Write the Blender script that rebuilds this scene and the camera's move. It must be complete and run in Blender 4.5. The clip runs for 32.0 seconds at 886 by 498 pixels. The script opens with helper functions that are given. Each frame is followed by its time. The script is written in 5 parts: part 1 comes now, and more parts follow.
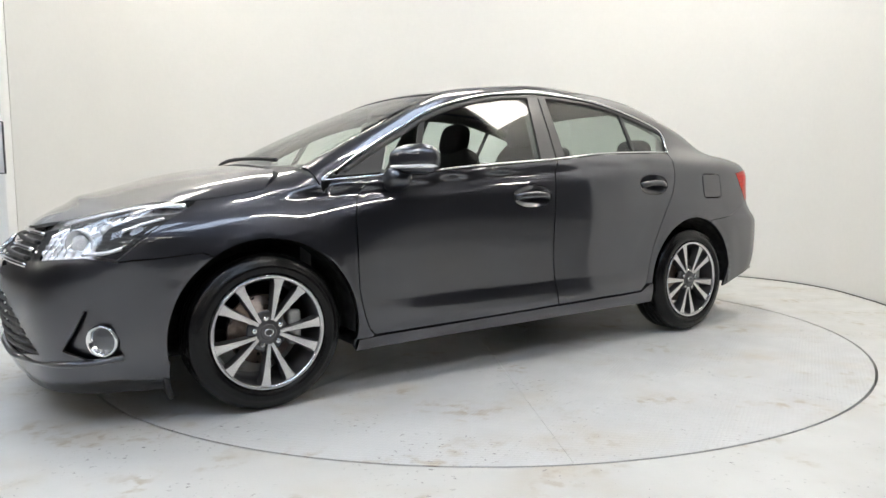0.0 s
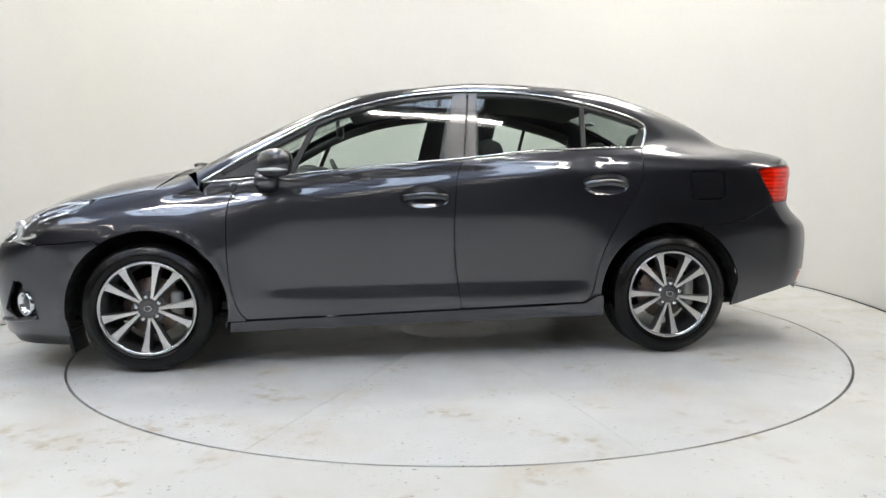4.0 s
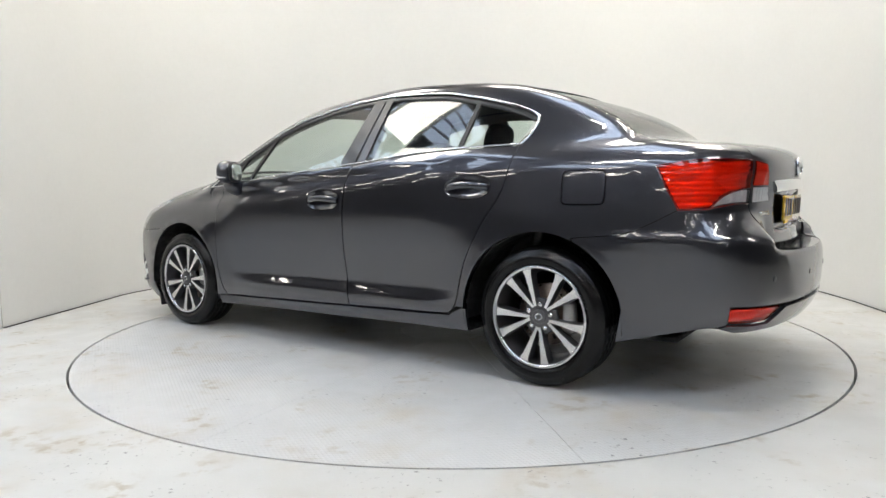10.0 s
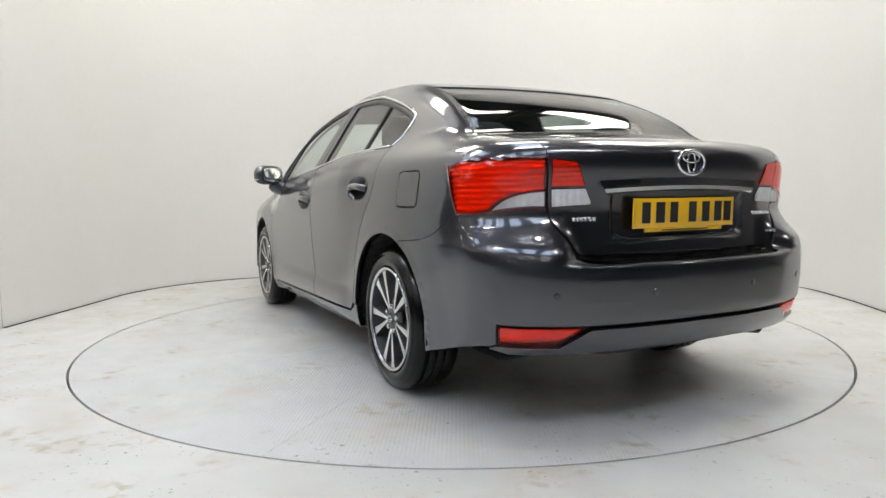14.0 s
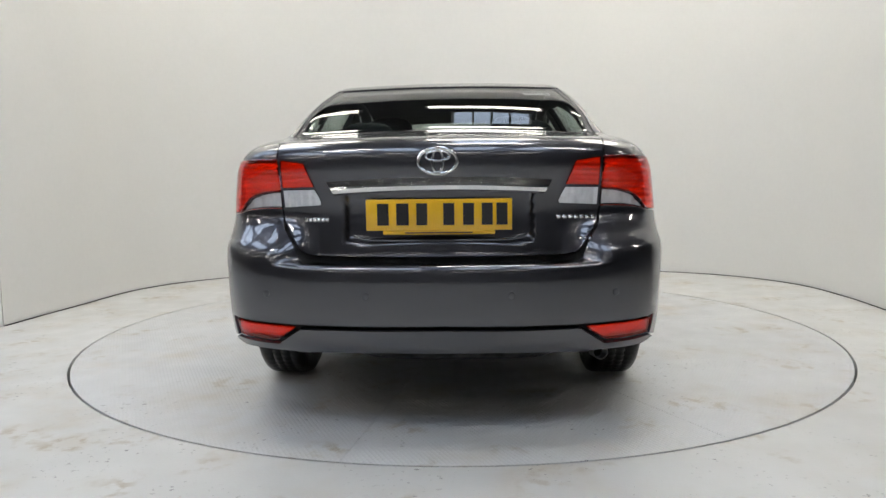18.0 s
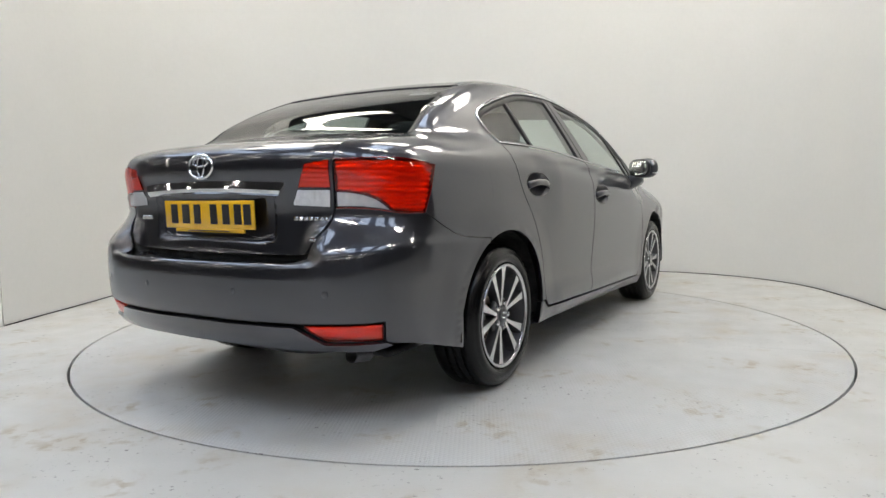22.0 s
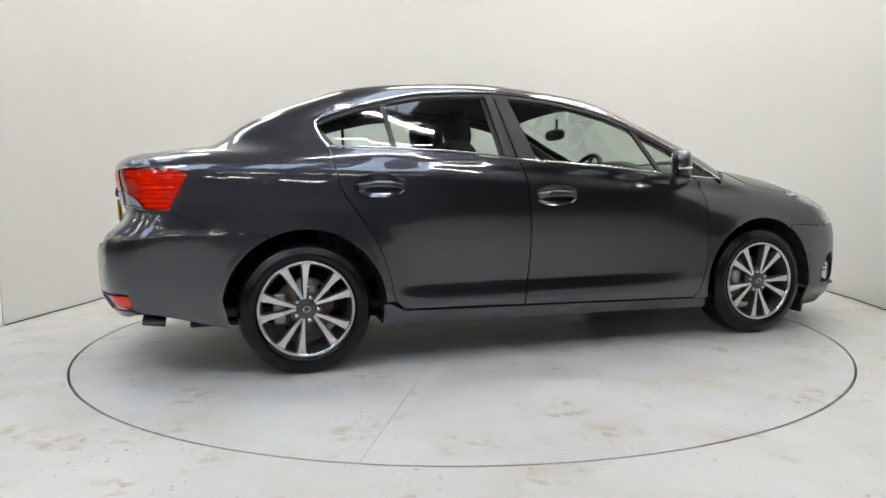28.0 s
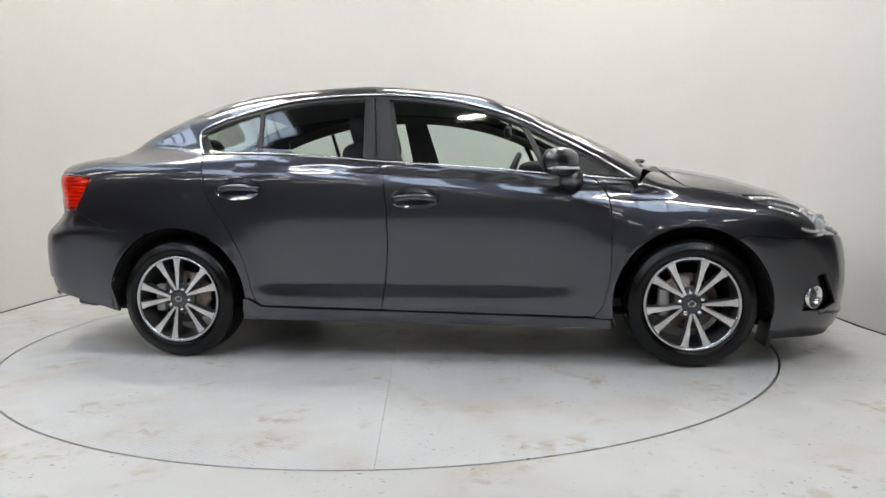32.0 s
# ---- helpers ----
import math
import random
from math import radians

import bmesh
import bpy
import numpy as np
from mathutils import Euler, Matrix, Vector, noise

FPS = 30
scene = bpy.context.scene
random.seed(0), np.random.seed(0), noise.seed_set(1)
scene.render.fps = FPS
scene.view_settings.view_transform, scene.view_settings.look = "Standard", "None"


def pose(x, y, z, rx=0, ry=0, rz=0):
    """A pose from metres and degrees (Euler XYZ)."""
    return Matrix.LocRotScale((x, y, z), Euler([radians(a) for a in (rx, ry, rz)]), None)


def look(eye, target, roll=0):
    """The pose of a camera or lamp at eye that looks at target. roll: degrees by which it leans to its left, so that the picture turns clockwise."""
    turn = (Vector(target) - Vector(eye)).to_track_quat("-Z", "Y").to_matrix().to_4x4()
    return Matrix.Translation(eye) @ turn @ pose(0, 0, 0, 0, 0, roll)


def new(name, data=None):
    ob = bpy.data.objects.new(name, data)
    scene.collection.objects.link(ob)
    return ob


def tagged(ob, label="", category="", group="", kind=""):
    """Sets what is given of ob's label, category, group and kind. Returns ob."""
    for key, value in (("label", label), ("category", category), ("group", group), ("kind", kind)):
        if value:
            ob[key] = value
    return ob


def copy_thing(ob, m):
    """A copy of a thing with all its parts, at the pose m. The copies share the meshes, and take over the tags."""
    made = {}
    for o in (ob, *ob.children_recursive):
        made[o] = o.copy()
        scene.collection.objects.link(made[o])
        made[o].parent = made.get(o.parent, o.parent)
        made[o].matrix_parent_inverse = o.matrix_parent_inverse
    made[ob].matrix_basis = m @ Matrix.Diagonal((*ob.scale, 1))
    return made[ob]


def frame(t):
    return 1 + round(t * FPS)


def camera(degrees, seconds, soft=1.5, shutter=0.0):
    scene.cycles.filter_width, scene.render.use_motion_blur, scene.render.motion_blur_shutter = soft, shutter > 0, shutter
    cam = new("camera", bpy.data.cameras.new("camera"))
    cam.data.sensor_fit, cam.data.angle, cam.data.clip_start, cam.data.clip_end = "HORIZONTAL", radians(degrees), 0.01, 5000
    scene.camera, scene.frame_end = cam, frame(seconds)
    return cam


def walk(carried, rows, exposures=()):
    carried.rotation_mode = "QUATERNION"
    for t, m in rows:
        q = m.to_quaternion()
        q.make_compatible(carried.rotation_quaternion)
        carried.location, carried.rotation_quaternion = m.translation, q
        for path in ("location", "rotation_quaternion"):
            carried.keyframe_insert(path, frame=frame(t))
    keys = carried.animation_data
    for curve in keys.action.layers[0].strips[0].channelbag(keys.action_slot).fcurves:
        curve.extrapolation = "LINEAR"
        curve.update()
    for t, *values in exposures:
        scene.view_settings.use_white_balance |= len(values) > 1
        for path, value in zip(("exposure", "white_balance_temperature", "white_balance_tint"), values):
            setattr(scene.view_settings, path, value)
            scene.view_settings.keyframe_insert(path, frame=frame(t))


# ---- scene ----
# ---------------------------------------------------------------- camera and its walk
EYE = (0.0, -4.309, 0.889)
cam = camera(67.44, 32.0)


def aim(yaw, pitch, roll):
    a, b = radians(yaw), radians(pitch)
    way = Vector((-math.sin(a) * math.cos(b), math.cos(a) * math.cos(b), math.sin(b)))
    return look(EYE, Vector(EYE) + way, roll)


AIMS = [(0.0, 2.45, -4.98, -0.56), (3.0, 2.43, -5.0, -0.56), (3.5, 0.98, -5.08, -0.45), (4.5, 1.05, -4.9, -0.6),
        (5.5, 1.11, -4.83, -0.65), (14.5, 1.11, -4.83, -0.65), (16.5, 1.15, -5.0, -0.67), (28.5, 1.15, -5.03, -0.62),
        (29.0, 1.12, -5.14, -0.45), (29.5, 0.4, -5.12, -0.45), (30.0, -1.38, -4.99, -0.53), (30.5, -2.13, -5.03, -0.59),
        (31.0, -2.92, -5.03, -0.66), (31.5, -3.7, -4.98, -0.64), (32.0, -3.95, -4.9, -0.63)]
walk(cam, [(t, aim(y, p, r)) for t, y, p, r in AIMS],
     exposures=[(0, 0.14), (5, 0.12), (8, 0.1), (13, 0.08), (18, -0.2), (21, -0.2), (25, -0.08), (32, -0.1)])

# ---------------------------------------------------------------- world, lights, exposure
LAMP, SKYLIGHT = 118.0, 5.6

world = bpy.data.worlds.new("world")
scene.world = world
world.use_nodes = True
world.node_tree.nodes["Background"].inputs[0].default_value = (1, 0.97, 0.92, 1)
world.node_tree.nodes["Background"].inputs[1].default_value = 0.08

# ---------------------------------------------------------------- materials


def mat(name, color, rough=0.5, metal=0.0, coat=0.0, grain=0.0, scale=20.0, bump=0.0, bump_scale=200.0, spec=0.5, dust=0.0, emit=0.0, clear=0.0):
    """A surface with uneven colour and gloss at two scales and fine relief."""
    m = bpy.data.materials.new(name)
    m.use_nodes = True
    nt = m.node_tree
    b = nt.nodes["Principled BSDF"]
    ins = b.inputs
    ins["Base Color"].default_value = (*color, 1)
    ins["Roughness"].default_value, ins["Metallic"].default_value = rough, metal
    ins["Coat Weight"].default_value, ins["Coat Roughness"].default_value = coat, 0.03
    ins["Specular IOR Level"].default_value = spec
    ins["Transmission Weight"].default_value = clear
    if emit:
        ins["Emission Color"].default_value, ins["Emission Strength"].default_value = (*color, 1), emit
    co = nt.nodes.new("ShaderNodeTexCoord")
    if grain:
        big, fine = nt.nodes.new("ShaderNodeTexNoise"), nt.nodes.new("ShaderNodeTexNoise")
        big.inputs["Scale"].default_value, fine.inputs["Scale"].default_value = scale, scale * 14
        big.inputs["Detail"].default_value, fine.inputs["Detail"].default_value = 5, 3
        add = nt.nodes.new("ShaderNodeMath")
        add.operation = "ADD"
        ramp = nt.nodes.new("ShaderNodeMapRange")
        mix = nt.nodes.new("ShaderNodeMix")
        mix.data_type = "RGBA"
        for n in (big, fine):
            nt.links.new(co.outputs["Object"], n.inputs["Vector"])
        nt.links.new(big.outputs[0], add.inputs[0])
        nt.links.new(fine.outputs[0], add.inputs[1])
        nt.links.new(add.outputs[0], ramp.inputs[0])
        ramp.inputs[1].default_value, ramp.inputs[2].default_value = 0.7, 1.3
        nt.links.new(ramp.outputs[0], mix.inputs["Factor"])
        mix.inputs["A"].default_value = (*[c * (1 - grain) for c in color], 1)
        mix.inputs["B"].default_value = (*[min(1, c * (1 + grain)) for c in color], 1)
        nt.links.new(mix.outputs["Result"], ins["Base Color"])
        rr = nt.nodes.new("ShaderNodeMapRange")
        nt.links.new(big.outputs[0], rr.inputs[0])
        rr.inputs[1].default_value, rr.inputs[2].default_value = 0.3, 0.7
        rr.inputs[3].default_value, rr.inputs[4].default_value = rough * (1 - grain), min(1, rough * (1 + grain))
        nt.links.new(rr.outputs[0], ins["Roughness"])
    if bump:
        n, bu = nt.nodes.new("ShaderNodeTexNoise"), nt.nodes.new("ShaderNodeBump")
        n.inputs["Scale"].default_value, n.inputs["Detail"].default_value = bump_scale, 4
        nt.links.new(co.outputs["Object"], n.inputs["Vector"])
        nt.links.new(n.outputs[0], bu.inputs["Height"])
        bu.inputs["Strength"].default_value, bu.inputs["Distance"].default_value = bump, 0.002
        nt.links.new(bu.outputs[0], ins["Normal"])
    return m


def pane(name, color, rough=0.0):
    """Thin tinted glass: what is behind shows through, dimmed, with a mirror sheen."""
    m = bpy.data.materials.new(name)
    m.use_nodes = True
    nt = m.node_tree
    nt.nodes.clear()
    out, mix = nt.nodes.new("ShaderNodeOutputMaterial"), nt.nodes.new("ShaderNodeMixShader")
    tr, gl, fr = nt.nodes.new("ShaderNodeBsdfTransparent"), nt.nodes.new("ShaderNodeBsdfGlossy"), nt.nodes.new("ShaderNodeLayerWeight")
    tr.inputs[0].default_value = (*color, 1)
    gl.inputs["Roughness"].default_value = rough
    fr.inputs[0].default_value = 0.5
    steep, sheen = nt.nodes.new("ShaderNodeMath"), nt.nodes.new("ShaderNodeMath")
    steep.operation, sheen.operation = "POWER", "MULTIPLY_ADD"
    steep.inputs[1].default_value = 4.5
    sheen.inputs[1].default_value, sheen.inputs[2].default_value = 0.9, 0.075
    nt.links.new(fr.outputs["Facing"], steep.inputs[0])
    nt.links.new(steep.outputs[0], sheen.inputs[0])
    nt.links.new(sheen.outputs[0], mix.inputs[0])
    nt.links.new(tr.outputs[0], mix.inputs[1])
    nt.links.new(gl.outputs[0], mix.inputs[2])
    nt.links.new(mix.outputs[0], out.inputs[0])
    return m


def glow(name, color, strength):
    m = bpy.data.materials.new(name)
    m.use_nodes = True
    nt = m.node_tree
    nt.nodes.clear()
    e, out = nt.nodes.new("ShaderNodeEmission"), nt.nodes.new("ShaderNodeOutputMaterial")
    e.inputs[0].default_value, e.inputs[1].default_value = (*color, 1), strength
    nt.links.new(e.outputs[0], out.inputs[0])
    return m


def paint_mat():
    """Dark grey metallic paint: flakes under a clear coat."""
    m = mat("grey_metallic_paint", (0.056, 0.058, 0.069), rough=0.34, metal=1.0, coat=1.0)
    m.node_tree.nodes["Principled BSDF"].inputs["Coat IOR"].default_value = 1.75
    nt = m.node_tree
    b = nt.nodes["Principled BSDF"]
    co, vor, bump = nt.nodes.new("ShaderNodeTexCoord"), nt.nodes.new("ShaderNodeTexVoronoi"), nt.nodes.new("ShaderNodeMapRange")
    vor.inputs["Scale"].default_value = 900
    nt.links.new(co.outputs["Object"], vor.inputs["Vector"])
    nt.links.new(vor.outputs["Distance"], bump.inputs[0])
    bump.inputs[3].default_value, bump.inputs[4].default_value = 0.28, 0.38
    nt.links.new(bump.outputs[0], b.inputs["Roughness"])
    peel, pb = nt.nodes.new("ShaderNodeTexNoise"), nt.nodes.new("ShaderNodeBump")
    peel.inputs["Scale"].default_value = 60
    nt.links.new(co.outputs["Object"], peel.inputs["Vector"])
    nt.links.new(peel.outputs[0], pb.inputs["Height"])
    pb.inputs["Strength"].default_value, pb.inputs["Distance"].default_value = 0.03, 0.001
    nt.links.new(pb.outputs[0], b.inputs["Coat Normal"])
    return m


PAINT = paint_mat()
BLACK = mat("black_plastic", (0.012, 0.012, 0.013), rough=0.45, grain=0.15, bump=0.15)
TRIM = mat("dark_grey_pillar_trim", (0.03, 0.03, 0.032), rough=0.35, grain=0.1, coat=0.3)
# Underseal, and the dark backing behind panel gaps and tail lamps.
SHADE = mat("dark_underseal_and_backing", (0.005, 0.005, 0.005), rough=0.8, grain=0.3, bump=0.4)
CHROME = mat("chrome", (0.82, 0.83, 0.84), rough=0.06, metal=1.0, grain=0.02)
SATIN = mat("satin_chrome", (0.75, 0.75, 0.75), rough=0.22, metal=1.0, grain=0.03)
GLASS = pane("side_glass", (0.84, 0.91, 0.875))
SCREEN = pane("screen_glass", (0.80, 0.87, 0.83))
REARGLASS = pane("tinted_rear_glass", (0.50, 0.555, 0.53))
COVER = pane("lamp_cover_plastic", (0.95, 0.96, 0.97))
TYRE = mat("tyre_rubber", (0.004, 0.004, 0.0042), spec=0.3, rough=0.22, grain=0.25, scale=12, bump=0.25)
ALLOY = mat("machined_alloy", (0.72, 0.72, 0.72), rough=0.22, metal=1.0, grain=0.06)
RIMGREY = mat("machined_rim_edge", (0.62, 0.62, 0.63), rough=0.25, metal=1.0, grain=0.1)
POCKET = mat("dark_alloy_pockets", (0.11, 0.11, 0.115), rough=0.35, metal=0.7, grain=0.1)
WALL = mat("white_wall_paint", (0.68, 0.675, 0.652), rough=0.75, grain=0.015, scale=2.0, bump=0.08, bump_scale=120)
# The stronger daylight on the pier is put into this lighter white.
PIER = mat("daylit_white_paint", (0.86, 0.86, 0.84), rough=0.6, grain=0.01, scale=3.0)
HALL = mat("unseen_hall_wall_grey", (0.17, 0.17, 0.18), rough=0.7, grain=0.1, scale=1.0)
HALLGREY = mat("grey_notice_sheet", (0.60, 0.60, 0.62), rough=0.4, grain=0.08, scale=6)
ROOFING = mat("hall_roof_sheeting", (0.09, 0.09, 0.10), rough=0.7, grain=0.1, scale=1.0)
TUBE = glow("lamp_tube", (1.0, 0.95, 0.86), LAMP)
# Glow of the fill panels added over the bay.
PANEL = glow("bay_fill_panel", (1.0, 0.95, 0.86), LAMP * 0.138)
FARTUBE = glow("far_lamp_tube", (1.0, 0.94, 0.86), LAMP * 0.32)
SKY = glow("skylight_pane", (0.66, 0.79, 1.0), SKYLIGHT)
REDGLASS = pane("red_lamp_glass", (0.95, 0.105, 0.016))
FLUTED = mat("fluted_lamp_reflector", (0.86, 0.86, 0.88), rough=0.22, metal=0.4, grain=0.15, scale=40)
LENSEDGE = mat("dark_red_lens_edge", (0.12, 0.006, 0.004), rough=0.15, coat=1.0, grain=0.1)
BOWL = mat("bright_lamp_reflector", (0.90, 0.90, 0.92), rough=0.24, metal=0.7, grain=0.05, scale=40)
BARS = mat("pale_lamp_reflector", (0.94, 0.94, 0.94), rough=0.24, metal=0.6, grain=0.12, scale=25)
# Near-white base stands in for bright reflections in the clear lenses.
PALE = mat("whitened_clear_lens", (0.86, 0.86, 0.88), rough=0.1, coat=1.0, grain=0.2, scale=30)
YELLOW = mat("yellow_plate", (0.82, 0.47, 0.02), rough=0.25, coat=0.6, grain=0.03)
INK = mat("black_ink", (0.012, 0.012, 0.013), rough=0.5, grain=0.1)
FABRIC = mat("charcoal_fabric", (0.022, 0.022, 0.024), rough=0.9, grain=0.25, scale=30, bump=0.5, bump_scale=500)
CABIN = mat("dark_cabin_plastic", (0.03, 0.03, 0.032), rough=0.6, grain=0.15, bump=0.3)
LINER = mat("grey_headlining", (0.12, 0.118, 0.112), rough=0.95, grain=0.1, bump=0.3)
DISCMETAL = mat("brake_disc_steel", (0.30, 0.24, 0.20), rough=0.35, metal=0.9, grain=0.35, scale=25)
CALIPER = mat("caliper_casting", (0.45, 0.45, 0.44), rough=0.5, metal=0.8, grain=0.2)
MIRROR = mat("mirror_silver", (0.9, 0.9, 0.9), rough=0.02, metal=1.0)
PAPER = mat("white_label", (0.8, 0.8, 0.8), rough=0.6, grain=0.02)
STEEL = mat("white_lamp_housing", (0.7, 0.7, 0.7), rough=0.5, grain=0.03)
GROOVE = mat("dark_joint", (0.008, 0.008, 0.008), rough=0.8, grain=0.3, scale=40)


def floor_mat(name, base, stain, plate=False):
    """Worn grey floor paint with tan stains and scuffs; plate: over raised steel tread."""
    m = mat(name, base, rough=0.42, grain=0.0)
    nt = m.node_tree
    b = nt.nodes["Principled BSDF"]
    co = nt.nodes.new("ShaderNodeTexCoord")

    def noise_at(scale, detail, lo, hi):
        n, r = nt.nodes.new("ShaderNodeTexNoise"), nt.nodes.new("ShaderNodeMapRange")
        n.inputs["Scale"].default_value, n.inputs["Detail"].default_value = scale, detail
        r.inputs[1].default_value, r.inputs[2].default_value = lo, hi
        nt.links.new(co.outputs["Object"], n.inputs["Vector"])
        nt.links.new(n.outputs[0], r.inputs[0])
        return r.outputs[0]

    def mixed(fac, a, b_):
        n = nt.nodes.new("ShaderNodeMix")
        n.data_type = "RGBA"
        for sock, v in (("Factor", fac), ("A", a), ("B", b_)):
            if isinstance(v, tuple):
                n.inputs[sock].default_value = (*v, 1)
            else:
                nt.links.new(v, n.inputs[sock])
        return n.outputs["Result"]

    def times(a, b_):
        n = nt.nodes.new("ShaderNodeMath")
        n.operation = "MULTIPLY"
        for i, v in enumerate((a, b_)):
            if isinstance(v, float):
                n.inputs[i].default_value = v
            else:
                nt.links.new(v, n.inputs[i])
        return n.outputs[0]

    cloud = noise_at(1.1, 4, 0.3, 0.7)
    c = mixed(cloud, tuple(v * 0.93 for v in base), tuple(v * 1.05 for v in base))
    wash = times(noise_at(1.7, 3, 0.48, 0.72), noise_at(5.5, 6, 0.35, 0.65))
    c = mixed(times(wash, 0.55), c, stain)
    blot = times(noise_at(3.3, 5, 0.55, 0.68), noise_at(16, 8, 0.48, 0.60))
    c = mixed(times(blot, 0.75), c, tuple(v * 0.8 for v in stain))
    scuff = times(noise_at(42, 8, 0.62, 0.70), noise_at(2.6, 3, 0.48, 0.60))
    c = mixed(times(scuff, 0.8), c, tuple(v * 0.3 for v in base))
    dots = times(noise_at(75, 2, 0.735, 0.755), noise_at(1.9, 2, 0.45, 0.6))
    c = mixed(times(dots, 0.9), c, (0.03, 0.028, 0.025))
    nt.links.new(c, b.inputs["Base Color"])
    rr = nt.nodes.new("ShaderNodeMapRange")
    nt.links.new(noise_at(6, 6, 0.3, 0.7), rr.inputs[0])
    rr.inputs[3].default_value, rr.inputs[4].default_value = 0.30, 0.52
    nt.links.new(rr.outputs[0], b.inputs["Roughness"])
    bu = nt.nodes.new("ShaderNodeBump")
    if plate:
        lozenge = nt.nodes.new("ShaderNodeTexVoronoi")
        lozenge.inputs["Scale"].default_value, lozenge.inputs["Randomness"].default_value = 42, 0.12
        turn = nt.nodes.new("ShaderNodeMapping")
        turn.inputs["Rotation"].default_value, turn.inputs["Scale"].default_value = (0, 0, 0.785), (1.0, 1.9, 1.0)
        nt.links.new(co.outputs["Object"], turn.inputs["Vector"])
        nt.links.new(turn.outputs[0], lozenge.inputs["Vector"])
        knob = nt.nodes.new("ShaderNodeMapRange")
        knob.inputs[1].default_value, knob.inputs[2].default_value = 0.30, 0.62
        knob.inputs[3].default_value, knob.inputs[4].default_value = 1.0, 0.0
        nt.links.new(lozenge.outputs["Distance"], knob.inputs[0])
        nt.links.new(knob.outputs[0], bu.inputs["Height"])
        bu.inputs["Strength"].default_value, bu.inputs["Distance"].default_value = 0.34, 0.003
    else:
        nt.links.new(noise_at(90, 6, 0.2, 0.8), bu.inputs["Height"])
        bu.inputs["Strength"].default_value, bu.inputs["Distance"].default_value = 0.12, 0.002
    nt.links.new(bu.outputs[0], b.inputs["Normal"])
    return m


FLOOR = floor_mat("worn_floor_paint", (0.53, 0.53, 0.515), (0.42, 0.35, 0.25))
DISC = floor_mat("turntable_paint", (0.525, 0.53, 0.53), (0.42, 0.35, 0.25), plate=True)
# ---------------------------------------------------------------- mesh helpers


def part(name, bm, material, parent, label=""):
    """One mesh object under a thing or under a part."""
    me = bpy.data.meshes.new(name)
    bm.to_mesh(me)
    bm.free()
    return link(name, me, material, parent, label)


def link(name, me, material, parent, label=""):
    ob = new(name, me)
    if material:
        me.materials.append(material)
    ob.parent = parent
    if label:
        ob["label"] = label
    return ob


def smooth(pts, n=6):
    """A smooth line through the points."""
    p = np.array(pts, float)
    q = np.vstack([2 * p[0] - p[1], p, 2 * p[-1] - p[-2]])
    out = []
    for i in range(1, len(q) - 2):
        a, b, c, d = q[i - 1:i + 3]
        for t in np.linspace(0, 1, n, endpoint=False):
            out.append(0.5 * (2 * b + (c - a) * t + (2 * a - 5 * b + 4 * c - d) * t * t + (3 * b - a - 3 * c + d) * t ** 3))
    out.append(p[-1])
    return [tuple(v) for v in out]


def arch(hub_x, radius, a0, a1, n=28):
    """A wheel arch's edge in the side view, from angle a0 to a1 (degrees, 90 at the top)."""
    return [(hub_x + radius * math.cos(radians(a)), HUB_Z + radius * math.sin(radians(a))) for a in np.linspace(a0, a1, n)]


def area2(p):
    x, y = p[:, 0], p[:, 1]
    return (x * np.roll(y, -1) - y * np.roll(x, -1)).sum() / 2


def tidy(poly, gap=0.0, radius=0.0):
    p = np.array(poly, float)
    p = p[np.linalg.norm(p - np.roll(p, 1, 0), axis=1) > 1e-4]
    if area2(p) < 0:
        p = p[::-1]
    if radius:
        out = []
        for i in range(len(p)):
            a, b, c = p[i - 1], p[i], p[(i + 1) % len(p)]
            u, v = a - b, c - b
            lu, lv = np.linalg.norm(u), np.linalg.norm(v)
            if u @ v / (lu * lv) > -0.8:
                r = min(radius, 0.45 * lu, 0.45 * lv)
                s, e = b + u / lu * r, b + v / lv * r
                out += [(1 - t) ** 2 * s + 2 * t * (1 - t) * b + t * t * e for t in np.linspace(0, 1, 6)]
            else:
                out.append(b)
        p = np.array(out)
    if gap:
        e = np.roll(p, -1, 0) - p
        n = np.stack([-e[:, 1], e[:, 0]], -1) / np.linalg.norm(e, axis=1)[:, None]
        m = n + np.roll(n, 1, 0)
        p = p + gap * m / np.maximum((m * m).sum(1) / 2, 0.5)[:, None]
    return p


def inside_of(poly, pts):
    ok = np.zeros(len(pts), bool)
    for a, b in zip(poly, np.roll(poly, -1, 0)):
        if a[1] != b[1]:
            hit = (a[1] > pts[:, 1]) != (b[1] > pts[:, 1])
            ok ^= hit & (pts[:, 0] < (b[0] - a[0]) * (pts[:, 1] - a[1]) / (b[1] - a[1]) + a[0])
    return ok


